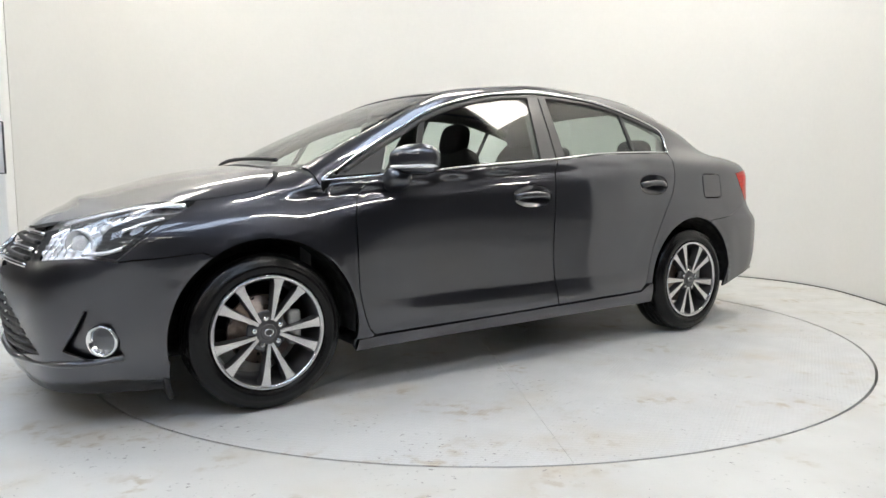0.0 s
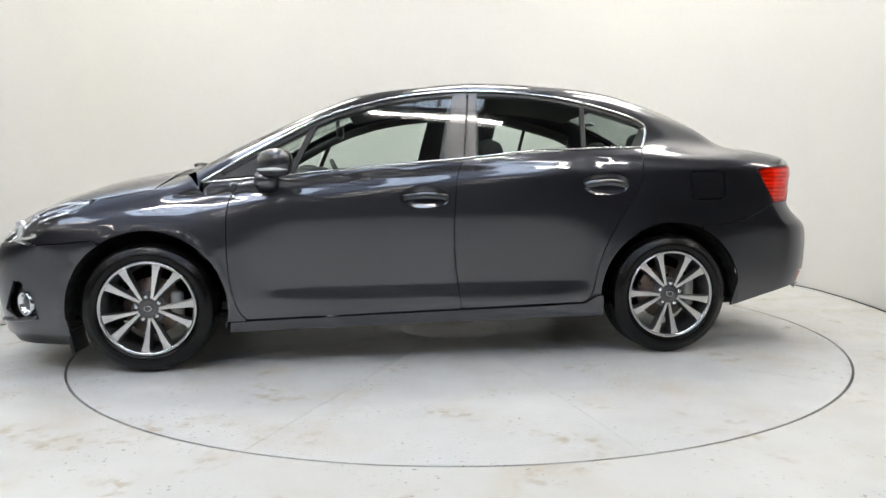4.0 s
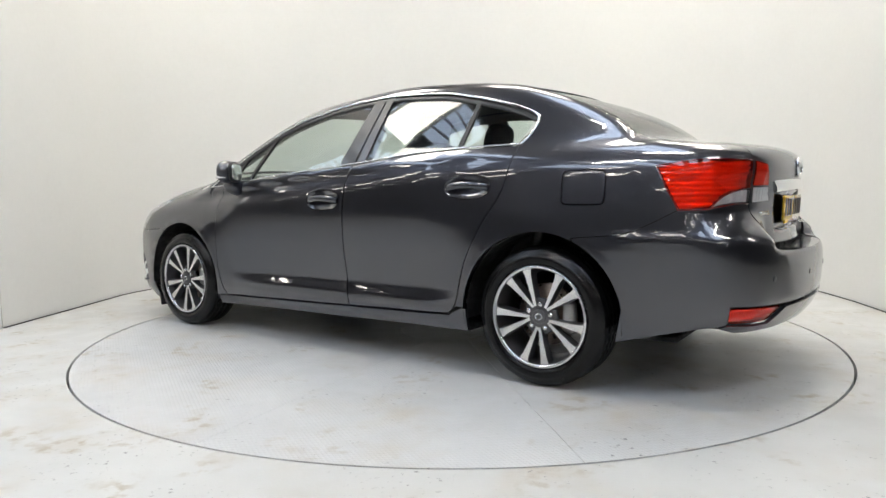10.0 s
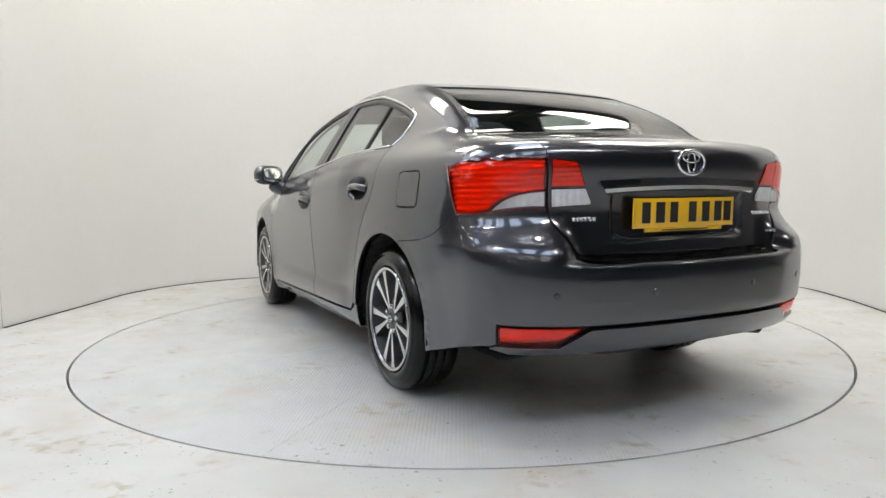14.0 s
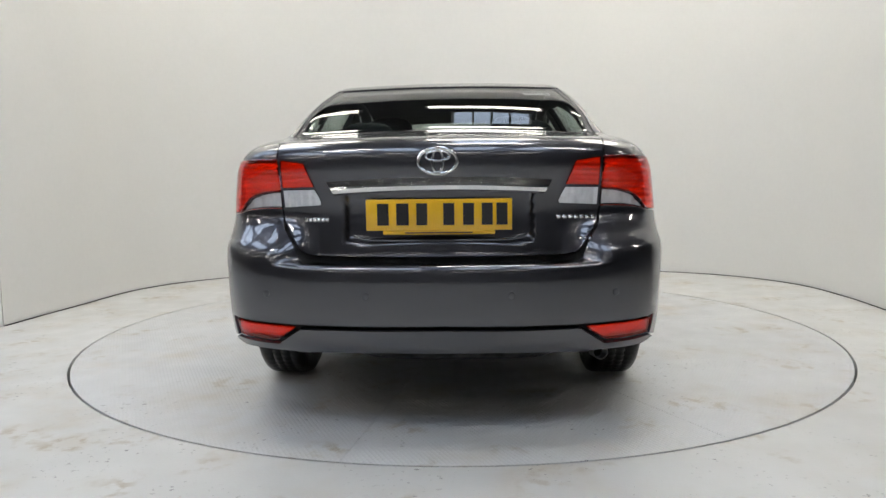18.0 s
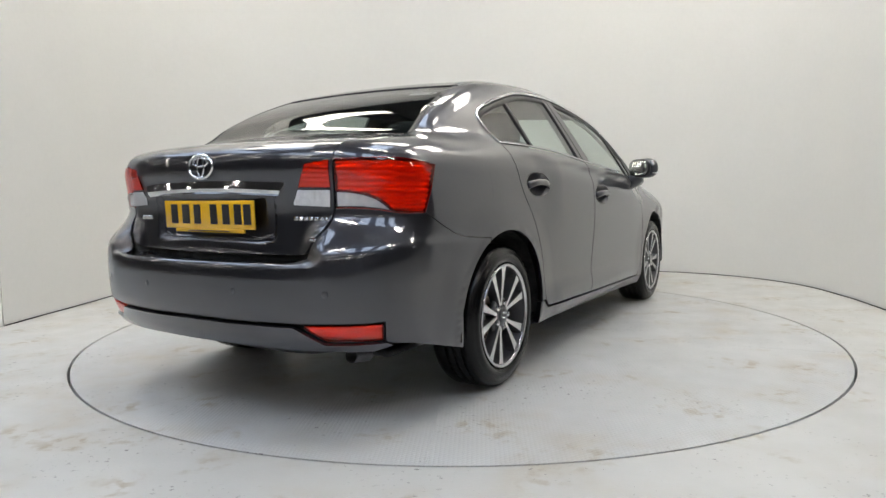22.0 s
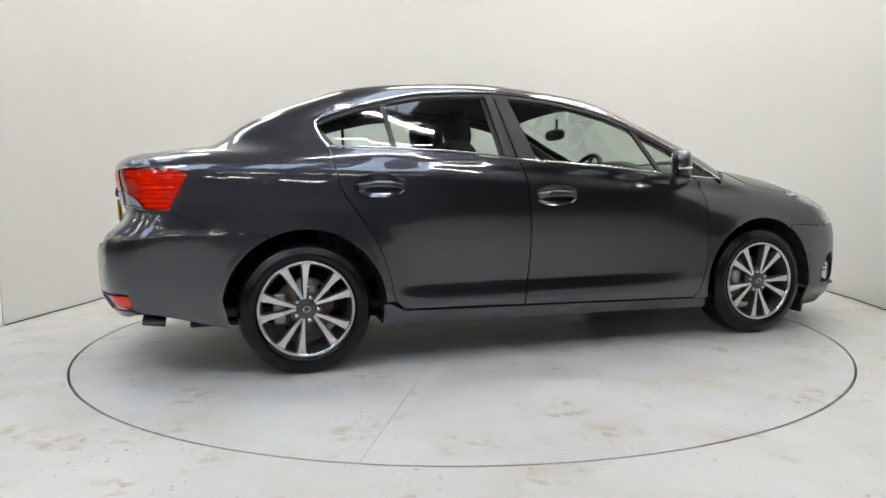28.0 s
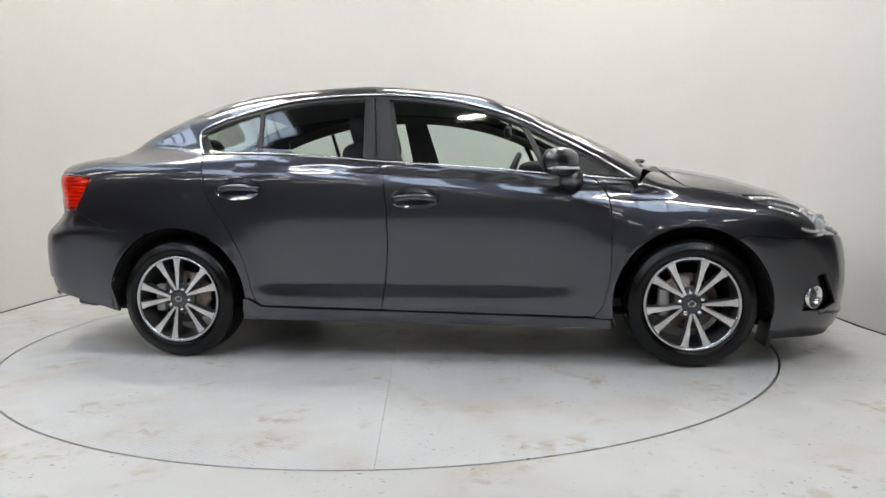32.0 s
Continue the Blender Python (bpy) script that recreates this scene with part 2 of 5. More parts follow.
def fill(poly, step, holes=()):
    """Triangles that fill a flat outline, fine and even."""
    from mathutils.geometry import delaunay_2d_cdt
    edge = []
    for a, b in zip(poly, np.roll(poly, -1, 0)):
        k = max(1, math.ceil(np.linalg.norm(b - a) / step))
        edge += [a + (b - a) * i / k for i in range(k)]
    edge = np.array(edge)
    lo, hi = edge.min(0), edge.max(0)
    rows = np.arange(lo[1] + step / 2, hi[1], step * 0.87)
    grid = np.array([(x, y) for j, y in enumerate(rows) for x in np.arange(lo[0] + (j % 2) * step / 2, hi[0], step)]).reshape(-1, 2)
    inside = inside_of(edge, grid)
    grid = grid[inside]
    if len(grid):
        far = np.ones(len(grid), bool)
        for i in range(0, len(edge), 64):
            far &= (((grid[:, None] - edge[None, i:i + 64]) ** 2).sum(2) > (0.55 * step) ** 2).all(1)
        grid = grid[far]
    pts, links = [edge], []
    count = len(edge)
    for h in holes:
        near = (((grid[:, None] - h[None]) ** 2).sum(2) > (0.5 * step) ** 2).all(1)
        grid = grid[near & ~inside_of(h, grid)]
        links += [(count + i, count + (i + 1) % len(h)) for i in range(len(h))]
        pts.append(h)
        count += len(h)
    pts = np.vstack(pts + [grid])
    r = delaunay_2d_cdt([Vector(p) for p in pts], links, [list(range(len(edge)))], 1, 1e-7)
    verts, faces = np.array([tuple(v) for v in r[0]]), [tuple(f) for f in r[2]]
    if holes:
        mid = np.array([verts[list(f)].mean(0) for f in faces])
        keep = np.ones(len(faces), bool)
        for h in holes:
            keep &= ~inside_of(h, mid)
        faces = [f for f, k in zip(faces, keep) if k]
    return verts, faces


def mesh_of(name, verts, faces, normals, smooth_all=True):
    me = bpy.data.meshes.new(name)
    me.from_pydata([tuple(v) for v in verts], [], faces)
    me.update()
    me.polygons.foreach_set("use_smooth", [smooth_all] * len(me.polygons))
    if normals is not None:
        me.normals_split_custom_set_from_vertices([tuple(n) for n in normals])
    return me


def panel(name, outline, view, material, parent, step=0.03, off=0.0, lip=0.014, gap=0.0022, radius=0.0, flip=False, label="", bulge=None, given=False, holes=()):
    """A piece of the bodywork: an outline in a view, filled, laid on the solid and given a turned-in edge. flip: the mirror image on the right side."""
    poly = tidy(view.flat(outline) if not given else np.array(outline), gap, radius)
    uv, faces = fill(poly, step, [tidy(h, -gap) for h in holes])
    p = view.lift(uv)
    n = normal_of(p)
    o = off if bulge is None else off + bulge(uv, poly)
    p = p + n * (np.zeros(len(p)) + o)[:, None]
    if bulge is not None:
        acc = np.zeros_like(p)
        f = np.array(faces)
        fn = np.cross(p[f[:, 1]] - p[f[:, 0]], p[f[:, 2]] - p[f[:, 0]])
        fn *= np.sign((fn * n[f[:, 0]]).sum(1))[:, None]
        for k in range(3):
            np.add.at(acc, f[:, k], fn)
        n = acc / np.maximum(np.linalg.norm(acc, axis=1), 1e-12)[:, None]
    f0 = np.array(faces)
    turn = (np.cross(p[f0[:, 1]] - p[f0[:, 0]], p[f0[:, 2]] - p[f0[:, 0]]) * n[f0[:, 0]]).sum(1) < 0
    faces = [tuple(f[::-1]) if t else tuple(f) for f, t in zip(faces, turn)]
    verts, norms = list(p), list(n)
    if lip:
        count = {}
        for f in faces:
            for a, b in zip(f, f[1:] + f[:1]):
                count[(a, b)] = 1
        for a, b in [e for e in count if (e[1], e[0]) not in count]:
            out = np.cross(p[b] - p[a], n[a])
            out /= max(np.linalg.norm(out), 1e-9)
            i = len(verts)
            verts += [p[a], p[b], p[b] - n[b] * lip, p[a] - n[a] * lip]
            norms += [out] * 4
            faces.append((i + 1, i, i + 3, i + 2))
    verts, norms = np.array(verts), np.array(norms)
    if flip:
        verts, norms, faces = verts * (1, -1, 1), norms * (1, -1, 1), [f[::-1] for f in faces]
    return link(name, mesh_of(name, verts, faces, norms), material, parent, label)


def both(name, outline, view, material, parent, **kw):
    return [panel(name, outline, view, material, parent, flip=f, **kw) for f in (False, True)]


def tube(name, pts, profile, material, parent, normals=None, closed=False, flip=False, label="", caps=True):
    """A bar swept along points; profile: flat points (across, out)."""
    p = np.array(pts, float)
    t = np.gradient(p, axis=0) if not closed else np.roll(p, -1, 0) - np.roll(p, 1, 0)
    t /= np.linalg.norm(t, axis=1)[:, None]
    n = np.array(normals) if normals is not None else np.tile((0, 0, 1.0), (len(p), 1))
    s = np.cross(t, n)
    s /= np.maximum(np.linalg.norm(s, axis=1), 1e-9)[:, None]
    n = np.cross(s, t)
    k, m = len(profile), len(p)
    verts = [p[i] + s[i] * a + n[i] * b for i in range(m) for a, b in profile]
    faces = []
    for i in range(m if closed else m - 1):
        j = (i + 1) % m
        for a in range(k):
            b = (a + 1) % k
            faces.append((i * k + a, i * k + b, j * k + b, j * k + a))
    if caps and not closed:
        faces += [tuple(range(k))[::-1], tuple((m - 1) * k + a for a in range(k))]
    verts = np.array(verts)
    if flip:
        verts, faces = verts * (1, -1, 1), [f[::-1] for f in faces]
    me = mesh_of(name, verts, faces, None)
    bm = bmesh.new()
    bm.from_mesh(me)
    bmesh.ops.recalc_face_normals(bm, faces=bm.faces)
    bm.to_mesh(me)
    bm.free()
    return link(name, me, material, parent, label)


def ring_profile(w, h, n=10):
    return [(w / 2 * math.cos(a), h / 2 * math.sin(a)) for a in np.linspace(0, 2 * math.pi, n, endpoint=False)]


def lathe(rows, n=48, axis="y", close=False):
    """A turned form. rows: (radius, place along the axis)."""
    bm = bmesh.new()
    loops = []
    for r, h in rows:
        loops.append([bm.verts.new((r * math.cos(a), h, r * math.sin(a)) if axis == "y" else
                                   ((r * math.cos(a), r * math.sin(a), h) if axis == "z" else (h, r * math.cos(a), r * math.sin(a))))
                      for a in np.linspace(0, 2 * math.pi, n, endpoint=False)])
    for a, b in zip(loops, loops[1:] + (loops[:1] if close else [])):
        for i in range(n):
            bm.faces.new((a[i], a[(i + 1) % n], b[(i + 1) % n], b[i]))
    for f in bm.faces:
        f.smooth = True
    bmesh.ops.recalc_face_normals(bm, faces=bm.faces)
    return bm


def block(size, at=(0, 0, 0), bevel=0.0, segments=2, turn=None):
    bm = bmesh.new()
    bmesh.ops.create_cube(bm, size=1)
    bmesh.ops.scale(bm, vec=size, verts=bm.verts)
    if bevel:
        bmesh.ops.bevel(bm, geom=bm.edges[:] + bm.verts[:], offset=bevel, segments=segments, profile=0.5, affect="EDGES")
        for f in bm.faces:
            f.smooth = True
    if turn is not None:
        bmesh.ops.transform(bm, matrix=turn, verts=bm.verts)
    bmesh.ops.translate(bm, vec=at, verts=bm.verts)
    return bm


def slab(poly, z0, z1):
    """A flat plate with an outline in x and y, from z0 to z1."""
    bm = bmesh.new()
    a = [bm.verts.new((x, y, z0)) for x, y in poly]
    b = [bm.verts.new((x, y, z1)) for x, y in poly]
    bm.faces.new(b)
    bm.faces.new(a[::-1])
    for i in range(len(poly)):
        j = (i + 1) % len(poly)
        bm.faces.new((a[i], a[j], b[j], b[i]))
    bmesh.ops.recalc_face_normals(bm, faces=bm.faces)
    return bm


def oval(cx, cz, rx, rz, n=28, power=2.0):
    """A rounded outline round a middle."""
    out = []
    for a in np.linspace(0, 2 * math.pi, n, endpoint=False):
        c, s = math.cos(a), math.sin(a)
        out.append((cx + rx * math.copysign(abs(c) ** (2 / power), c), cz + rz * math.copysign(abs(s) ** (2 / power), s)))
    return out
# ---------------------------------------------------------------- the saloon's form: a smooth solid, from which its panels are cut


def spline(xs, ys):
    """A smooth curve through a few stations that does not overshoot."""
    xs, ys = np.array(xs, float), np.array(ys, float)
    h, d = np.diff(xs), np.diff(ys) / np.diff(xs)
    m = np.zeros_like(ys)
    same = d[:-1] * d[1:] > 0
    w1, w2 = 2 * h[1:] + h[:-1], h[1:] + 2 * h[:-1]
    with np.errstate(divide="ignore", invalid="ignore"):
        m[1:-1] = np.where(same, (w1 + w2) / (w1 / d[:-1] + w2 / d[1:]), 0)
    m[0], m[-1] = d[0], d[-1]

    def at(q):
        q = np.clip(q, xs[0], xs[-1])
        i = np.clip(np.searchsorted(xs, q) - 1, 0, len(h) - 1)
        t = (q - xs[i]) / h[i]
        return ((1 + 2 * t) * (1 - t) ** 2 * ys[i] + t * (1 - t) ** 2 * h[i] * m[i]
                + t * t * (3 - 2 * t) * ys[i + 1] + t * t * (t - 1) * h[i] * m[i + 1])
    return at


def smax(a, b, k):
    h = np.maximum(k - np.abs(a - b), 0) / k
    return np.maximum(a, b) + h * h * k / 4


def smin(a, b, k):
    return -smax(-a, -b, k)


def step01(t):
    t = np.clip(t, 0, 1)
    return t * t * (3 - 2 * t)


HUB_X, HUB_Z, HUB_Y = 1.35, 0.318, 0.875
side_section = spline((0.14, 0.20, 0.26, 0.31, 0.345, 0.375, 0.402, 0.415, 0.46, 0.54, 0.65, 0.78, 0.90, 1.0, 1.12),
                      (0.79, 0.838, 0.878, 0.8915, 0.891, 0.885, 0.8785, 0.8775, 0.8785, 0.8825, 0.890, 0.895, 0.889, 0.879, 0.864))
side_plain = spline((0.14, 0.20, 0.26, 0.32, 0.40, 0.46, 0.54, 0.65, 0.72, 0.78, 0.85, 0.92, 1.0, 1.12),
                    (0.80, 0.850, 0.870, 0.877, 0.880, 0.881, 0.884, 0.889, 0.890, 0.888, 0.881, 0.871, 0.858, 0.836))
side_even = spline((0.14, 0.20, 0.26, 0.32, 0.40, 0.46, 0.54, 0.65, 0.78, 0.90, 1.0, 1.12),
                   (0.80, 0.850, 0.870, 0.877, 0.880, 0.881, 0.884, 0.890, 0.895, 0.890, 0.882, 0.868))
side_plan = spline((-2.45, -2.25, -2.0, -1.7, -1.35, -0.5, 0.3, 1.0, 1.4, 1.75, 2.0, 2.2, 2.4),
                   (-0.16, -0.09, -0.05, -0.021, -0.003, 0.01, 0.008, 0.008, -0.008, -0.028, -0.092, -0.165, -0.248))
rear_middle = spline((0.20, 0.28, 0.36, 0.46, 0.57, 0.60, 0.62, 0.634, 0.641, 0.648, 0.66, 0.72, 0.80, 0.90, 1.0, 1.06, 1.12),
                     (2.15, 2.27, 2.338, 2.369, 2.372, 2.370, 2.366, 2.356, 2.31, 2.266, 2.257, 2.251, 2.246, 2.256, 2.278, 2.292, 2.246))
rear_section = spline((0.20, 0.28, 0.36, 0.46, 0.57, 0.64, 0.675, 0.70, 0.72, 0.745, 0.775, 0.81, 0.90, 1.0, 1.06, 1.12),
                      (2.15, 2.27, 2.338, 2.369, 2.374, 2.370, 2.360, 2.342, 2.321, 2.293, 2.266, 2.249, 2.256, 2.278, 2.292, 2.246))
front_section = spline((0.14, 0.19, 0.28, 0.45, 0.56, 0.64, 0.70, 0.76, 0.84, 1.0),
                       (2.2, 2.235, 2.26, 2.277, 2.268, 2.245, 2.20, 2.16, 2.09, 1.9))
deck = spline((-2.45, -2.28, -2.0, -1.75, -1.2, -0.6, 0.0, 0.6, 1.0, 1.2, 1.5, 1.8, 2.05, 2.2, 2.33),
              (1.06, 1.081, 1.104, 1.128, 1.122, 1.095, 1.04, 0.991, 0.99, 1.030, 0.980, 0.898, 0.806, 0.750, 0.685))
bonnet_rise = spline((1.1, 1.2, 1.35, 1.5, 1.65, 1.8, 1.95, 2.05, 2.15, 2.25), (0.0, 0.002, 0.010, 0.017, 0.021, 0.022, 0.020, 0.016, 0.007, 0.0))
bonnet_half = spline((1.1, 1.35, 1.6, 1.87, 2.03, 2.12, 2.3), (0.80, 0.80, 0.775, 0.62, 0.47, 0.42, 0.40))
deck_crown = spline((-2.4, -1.7, -1.2, 0.8, 1.2, 1.6, 2.3), (0.051, 0.025, 0.019, 0.036, 0.100, 0.104, 0.135))
roof_line = spline((-2.1, -1.9, -1.8, -1.6, -1.3, -1.05, -0.8, -0.35, 0.0, 0.3, 0.5, 0.8, 1.1, 1.25, 1.5),
                   (0.97, 1.092, 1.131, 1.271, 1.385, 1.452, 1.479, 1.5, 1.472, 1.433, 1.371, 1.247, 1.1, 1.006, 0.873))
roof_crown = spline((-1.9, -1.2, -0.7, 0.1, 0.5, 1.2), (0.154, 0.065, 0.045, 0.067, 0.115, 0.165))
cabin_plan = spline((-2.1, -1.7, -1.26, -0.8, -0.3, 0.3, 0.8, 1.1, 1.4), (-0.2, -0.114, -0.039, 0.004, 0.014, 0.014, -0.03, -0.086, -0.15))


cabin_section = spline((0.9, 1.0, 1.05, 1.15, 1.25, 1.35, 1.42, 1.5), (0.92, 0.866, 0.839, 0.781, 0.721, 0.6585, 0.6115, 0.553))
belt_line = spline((-2.2, -1.2, -0.667, -0.228, 0.35, 0.633, 1.1, 1.4), (1.10, 1.106, 1.09, 1.047, 1.0, 0.972, 0.935, 0.92))


def solid(p):
    """Below zero inside the bodywork, above zero outside."""
    x, y, z = p[:, 0], np.abs(p[:, 1]), p[:, 2]
    door = step01((x + 0.98) / 0.3) * step01((1.08 - x) / 0.16)
    crease = step01((x + 0.98) / 0.3) * step01((1.0 - x) / 0.7)
    side = y - side_section(z) * crease - side_plain(z) * (door - crease) * 0.5 - side_even(z) * (door - crease) * 0.5 - side_plain(z) * (1 - door) - side_plan(x)
    roll = 0.088 + 0.11 * step01((x - 0.55) / 0.6)
    side = side + (0.024 + 0.029 * door) * np.clip((z - belt_line(x) + roll) / (roll * 1.11), 0, 1.4) ** 2 * step01((1.15 - x) / 0.5) * step01((x + 2.2) / 0.5)
    side = side + 0.092 * step01((x - 0.65) / 0.55) * step01((2.05 - x) / 0.5) * np.clip((z - 0.60) / 0.36, 0, 1.15) ** 1.9
    for hub in (HUB_X, -HUB_X):
        r = np.hypot(x - hub, z - HUB_Z)
        side = side - (0.0045 * np.exp(-((r - 0.393) / 0.022) ** 2) + 0.011 * step01((0.58 - r) / 0.18)) * (z > 0.1) + 0.004 * step01((0.6 - r) / 0.2)
    side = side - 0.010 * step01((-1.55 - x) / 0.25) * step01((0.735 - z) / 0.055) * step01((z - 0.2) / 0.3)
    inner = step01((0.615 - y) / 0.18)
    rear = -x - rear_section(z) * (1 - inner) - rear_middle(z) * inner + 0.15 * (y / 0.75) ** 2.3
    rear = rear + 0.024 * step01((0.345 - y) / 0.02) * step01((z - 0.70) / 0.02) * step01((0.89 - z) / 0.015)
    front = x - front_section(z) + 0.17 * (y / 0.75) ** 2.2
    top = z - deck(x) + deck_crown(x) * y * y
    top = top - bonnet_rise(x) * np.clip(1 - (y / bonnet_half(x)) ** 3, 0, 1)
    low = smax(smax(side, rear, 0.16), smax(front, top, 0.10), 0.14)
    walls = y - cabin_section(z) - cabin_plan(x)
    lid = z - roof_line(x) + roof_crown(x) * y * y
    cabin = smax(smax(walls, lid, 0.07), belt_line(x) - 0.03 - z, 0.02)
    return smin(low, cabin, 0.06)


def normal_of(p):
    e = 1e-3
    g = np.stack([solid(p + d) - solid(p - d) for d in np.eye(3) * e], -1)
    return g / np.linalg.norm(g, axis=1)[:, None]


def cast(start, end):
    """Where the lines from start, outside, to end, inside, meet the bodywork."""
    a, b = np.zeros(len(start)), np.ones(len(start))
    ts = np.linspace(0, 1, 33)
    first = np.ones(len(start))
    for t in ts[::-1]:
        v = solid(start + (end - start) * t)
        first = np.where(v < 0, t, first)
    a, b = np.maximum(first - 1 / 32, 0), first
    for _ in range(22):
        m = (a + b) / 2
        v = solid(start + (end - start) * m[:, None])
        a, b = np.where(v < 0, a, m), np.where(v < 0, m, b)
    return start + (end - start) * ((a + b) / 2)[:, None]


CORE_X, CORE_Y, CORE_R = 1.9, 0.55, 0.45


def core(w):
    """A rounded loop inside the car: w = 0 at the middle of the tail, growing along the left side to the nose. Returns point and outward way."""
    flat, arc = CORE_Y - CORE_R, CORE_R * math.pi / 2
    long = 2 * (CORE_X - CORE_R)
    px, py, nx, ny = (np.zeros_like(w) for _ in range(4))
    s = np.sign(w) + (w == 0)
    q = np.abs(w)
    a = q < flat
    px[a], py[a], nx[a] = -CORE_X, q[a], -1
    b = (q >= flat) & (q < flat + arc)
    an = (q[b] - flat) / CORE_R
    px[b], py[b], nx[b], ny[b] = -CORE_X + CORE_R - CORE_R * np.cos(an), flat + CORE_R * np.sin(an), -np.cos(an), np.sin(an)
    c = (q >= flat + arc) & (q < flat + arc + long)
    px[c], py[c], ny[c] = -CORE_X + CORE_R + q[c] - flat - arc, CORE_Y, 1
    d = (q >= flat + arc + long) & (q < flat + 2 * arc + long)
    an = (q[d] - flat - arc - long) / CORE_R
    px[d], py[d], nx[d], ny[d] = CORE_X - CORE_R + CORE_R * np.sin(an), flat + CORE_R * np.cos(an), np.sin(an), np.cos(an)
    e = q >= flat + 2 * arc + long
    px[e], py[e], nx[e] = CORE_X, np.maximum(flat - (q[e] - flat - 2 * arc - long), -1), 1
    return px, py * s, nx, ny * s


W_SIDE = CORE_Y - CORE_R + CORE_R * math.pi / 2


def w_of_x(x):
    """The loop's length at the place x along the straight of the left side."""
    return W_SIDE + x + CORE_X - CORE_R


W_NOSE = 2 * W_SIDE + 2 * (CORE_X - CORE_R)


def on_side(uv):
    n = len(uv)
    p = np.stack([uv[:, 0], np.full(n, 1.3), uv[:, 1]], -1)
    q = np.stack([uv[:, 0], np.full(n, 0.02), uv[:, 1]], -1)
    return cast(p, q)


def on_top(uv):
    n = len(uv)
    return cast(np.stack([uv[:, 0], uv[:, 1], np.full(n, 2.0)], -1), np.stack([uv[:, 0], uv[:, 1], np.full(n, 0.3)], -1))


def on_wrap(uv):
    px, py, nx, ny = core(uv[:, 0])
    n = uv[:, 1]
    return cast(np.stack([px + nx * 1.1, py + ny * 1.1, n], -1), np.stack([px, py, n], -1))


def on_rear(uv):
    """uv: (y, z), seen along the car from behind."""
    n = len(uv)
    return cast(np.stack([np.full(n, -3.0), uv[:, 0], uv[:, 1]], -1), np.stack([np.full(n, -1.0), uv[:, 0], uv[:, 1]], -1))


def on_front(uv):
    n = len(uv)
    return cast(np.stack([np.full(n, 3.0), uv[:, 0], uv[:, 1]], -1), np.stack([np.full(n, 1.0), uv[:, 0], uv[:, 1]], -1))


def snap(pts):
    """The nearest places on the bodywork."""
    p = np.array(pts, float)
    for _ in range(8):
        n = normal_of(p)
        e = 1e-3
        slope = (solid(p + n * e) - solid(p - n * e)) / (2 * e)
        p = p - n * np.clip(solid(p) / np.maximum(slope, 0.3), -0.03, 0.03)[:, None]
    return p


class Slant:
    """Lines of sight along one direction, onto which places near the bodywork are laid flat and from which they are lifted back."""

    def __init__(self, way, middle=(0, 0.1, 0.7)):
        self.d = np.array(way, float) / np.linalg.norm(way)
        up = np.array((0, 0, 1.0)) if abs(self.d[2]) < 0.9 else np.array((1.0, 0, 0))
        self.e1 = np.cross(self.d, up)
        self.e1 /= np.linalg.norm(self.e1)
        self.e2 = np.cross(self.e1, self.d)
        self.o = np.array(middle, float)

    def flat(self, pts):
        v = snap(pts) - self.o
        return np.stack([v @ self.e1, v @ self.e2], -1)

    def lift(self, uv):
        q = self.o + uv[:, :1] * self.e1 + uv[:, 1:] * self.e2
        return cast(q - self.d * 2.6, q + self.d * 0.5)


class Flat:
    """The same for the plain side, top, rear and wrapped views, whose flat places are given as they are."""

    def __init__(self, lift):
        self.lift = lift

    def flat(self, pts):
        return np.array(pts, float)


class Wrap:
    def lift(self, uv):
        return on_wrap(uv)

    def flat(self, pts):
        out = []
        for x, y, z in snap(pts):
            s, y = (1 if y >= 0 else -1), abs(y)
            c, f = CORE_X - CORE_R, CORE_Y - CORE_R
            if x < -c:
                w = y if y < f else f + CORE_R * math.atan2(y - f, -c - x)
            elif x <= c:
                w = w_of_x(x)
            else:
                w = W_NOSE - (y if y < f else f + CORE_R * math.atan2(y - f, x - c))
            out.append((s * w, z))
        return np.array(out)


class NoseWrap:
    """The wrapped view with its zero at the nose."""

    def lift(self, uv):
        s = np.where(uv[:, 0] >= 0, 1.0, -1.0)
        p = on_wrap(np.stack([W_NOSE - np.abs(uv[:, 0]), uv[:, 1]], -1))
        p[:, 1] *= s
        return p

    def flat(self, pts):
        w = Wrap().flat([(x, abs(y), z) for x, y, z in pts])
        s = np.array([1.0 if y >= 0 else -1.0 for _, y, _ in pts])
        return np.stack([(W_NOSE - w[:, 0]) * s, w[:, 1]], -1)


NOSE = NoseWrap()
SIDE, TOP, WRAP = Flat(on_side), Flat(on_top), Wrap()

# ---------------------------------------------------------------- the studio bay
RING = 2.232


def cove():
    """The bay's wall in plan: two near-straight sides and a back, joined by wide curves."""
    pts = [(-3.10, 0.11), (-3.08, 0.5), (-3.05, 0.95)]
    pts += [(-1.52 + 1.51 * math.cos(a), 1.38 + 1.5 * math.sin(a)) for a in np.linspace(math.pi, math.pi / 2, 30)]
    pts += [(1.65 + 1.5 * math.cos(a), 1.39 + 1.49 * math.sin(a)) for a in np.linspace(math.pi / 2, 0, 30)]
    pts += [(3.13, 0.9), (3.07, 0.4), (2.95, -0.3), (2.9, -1.0)]
    return pts


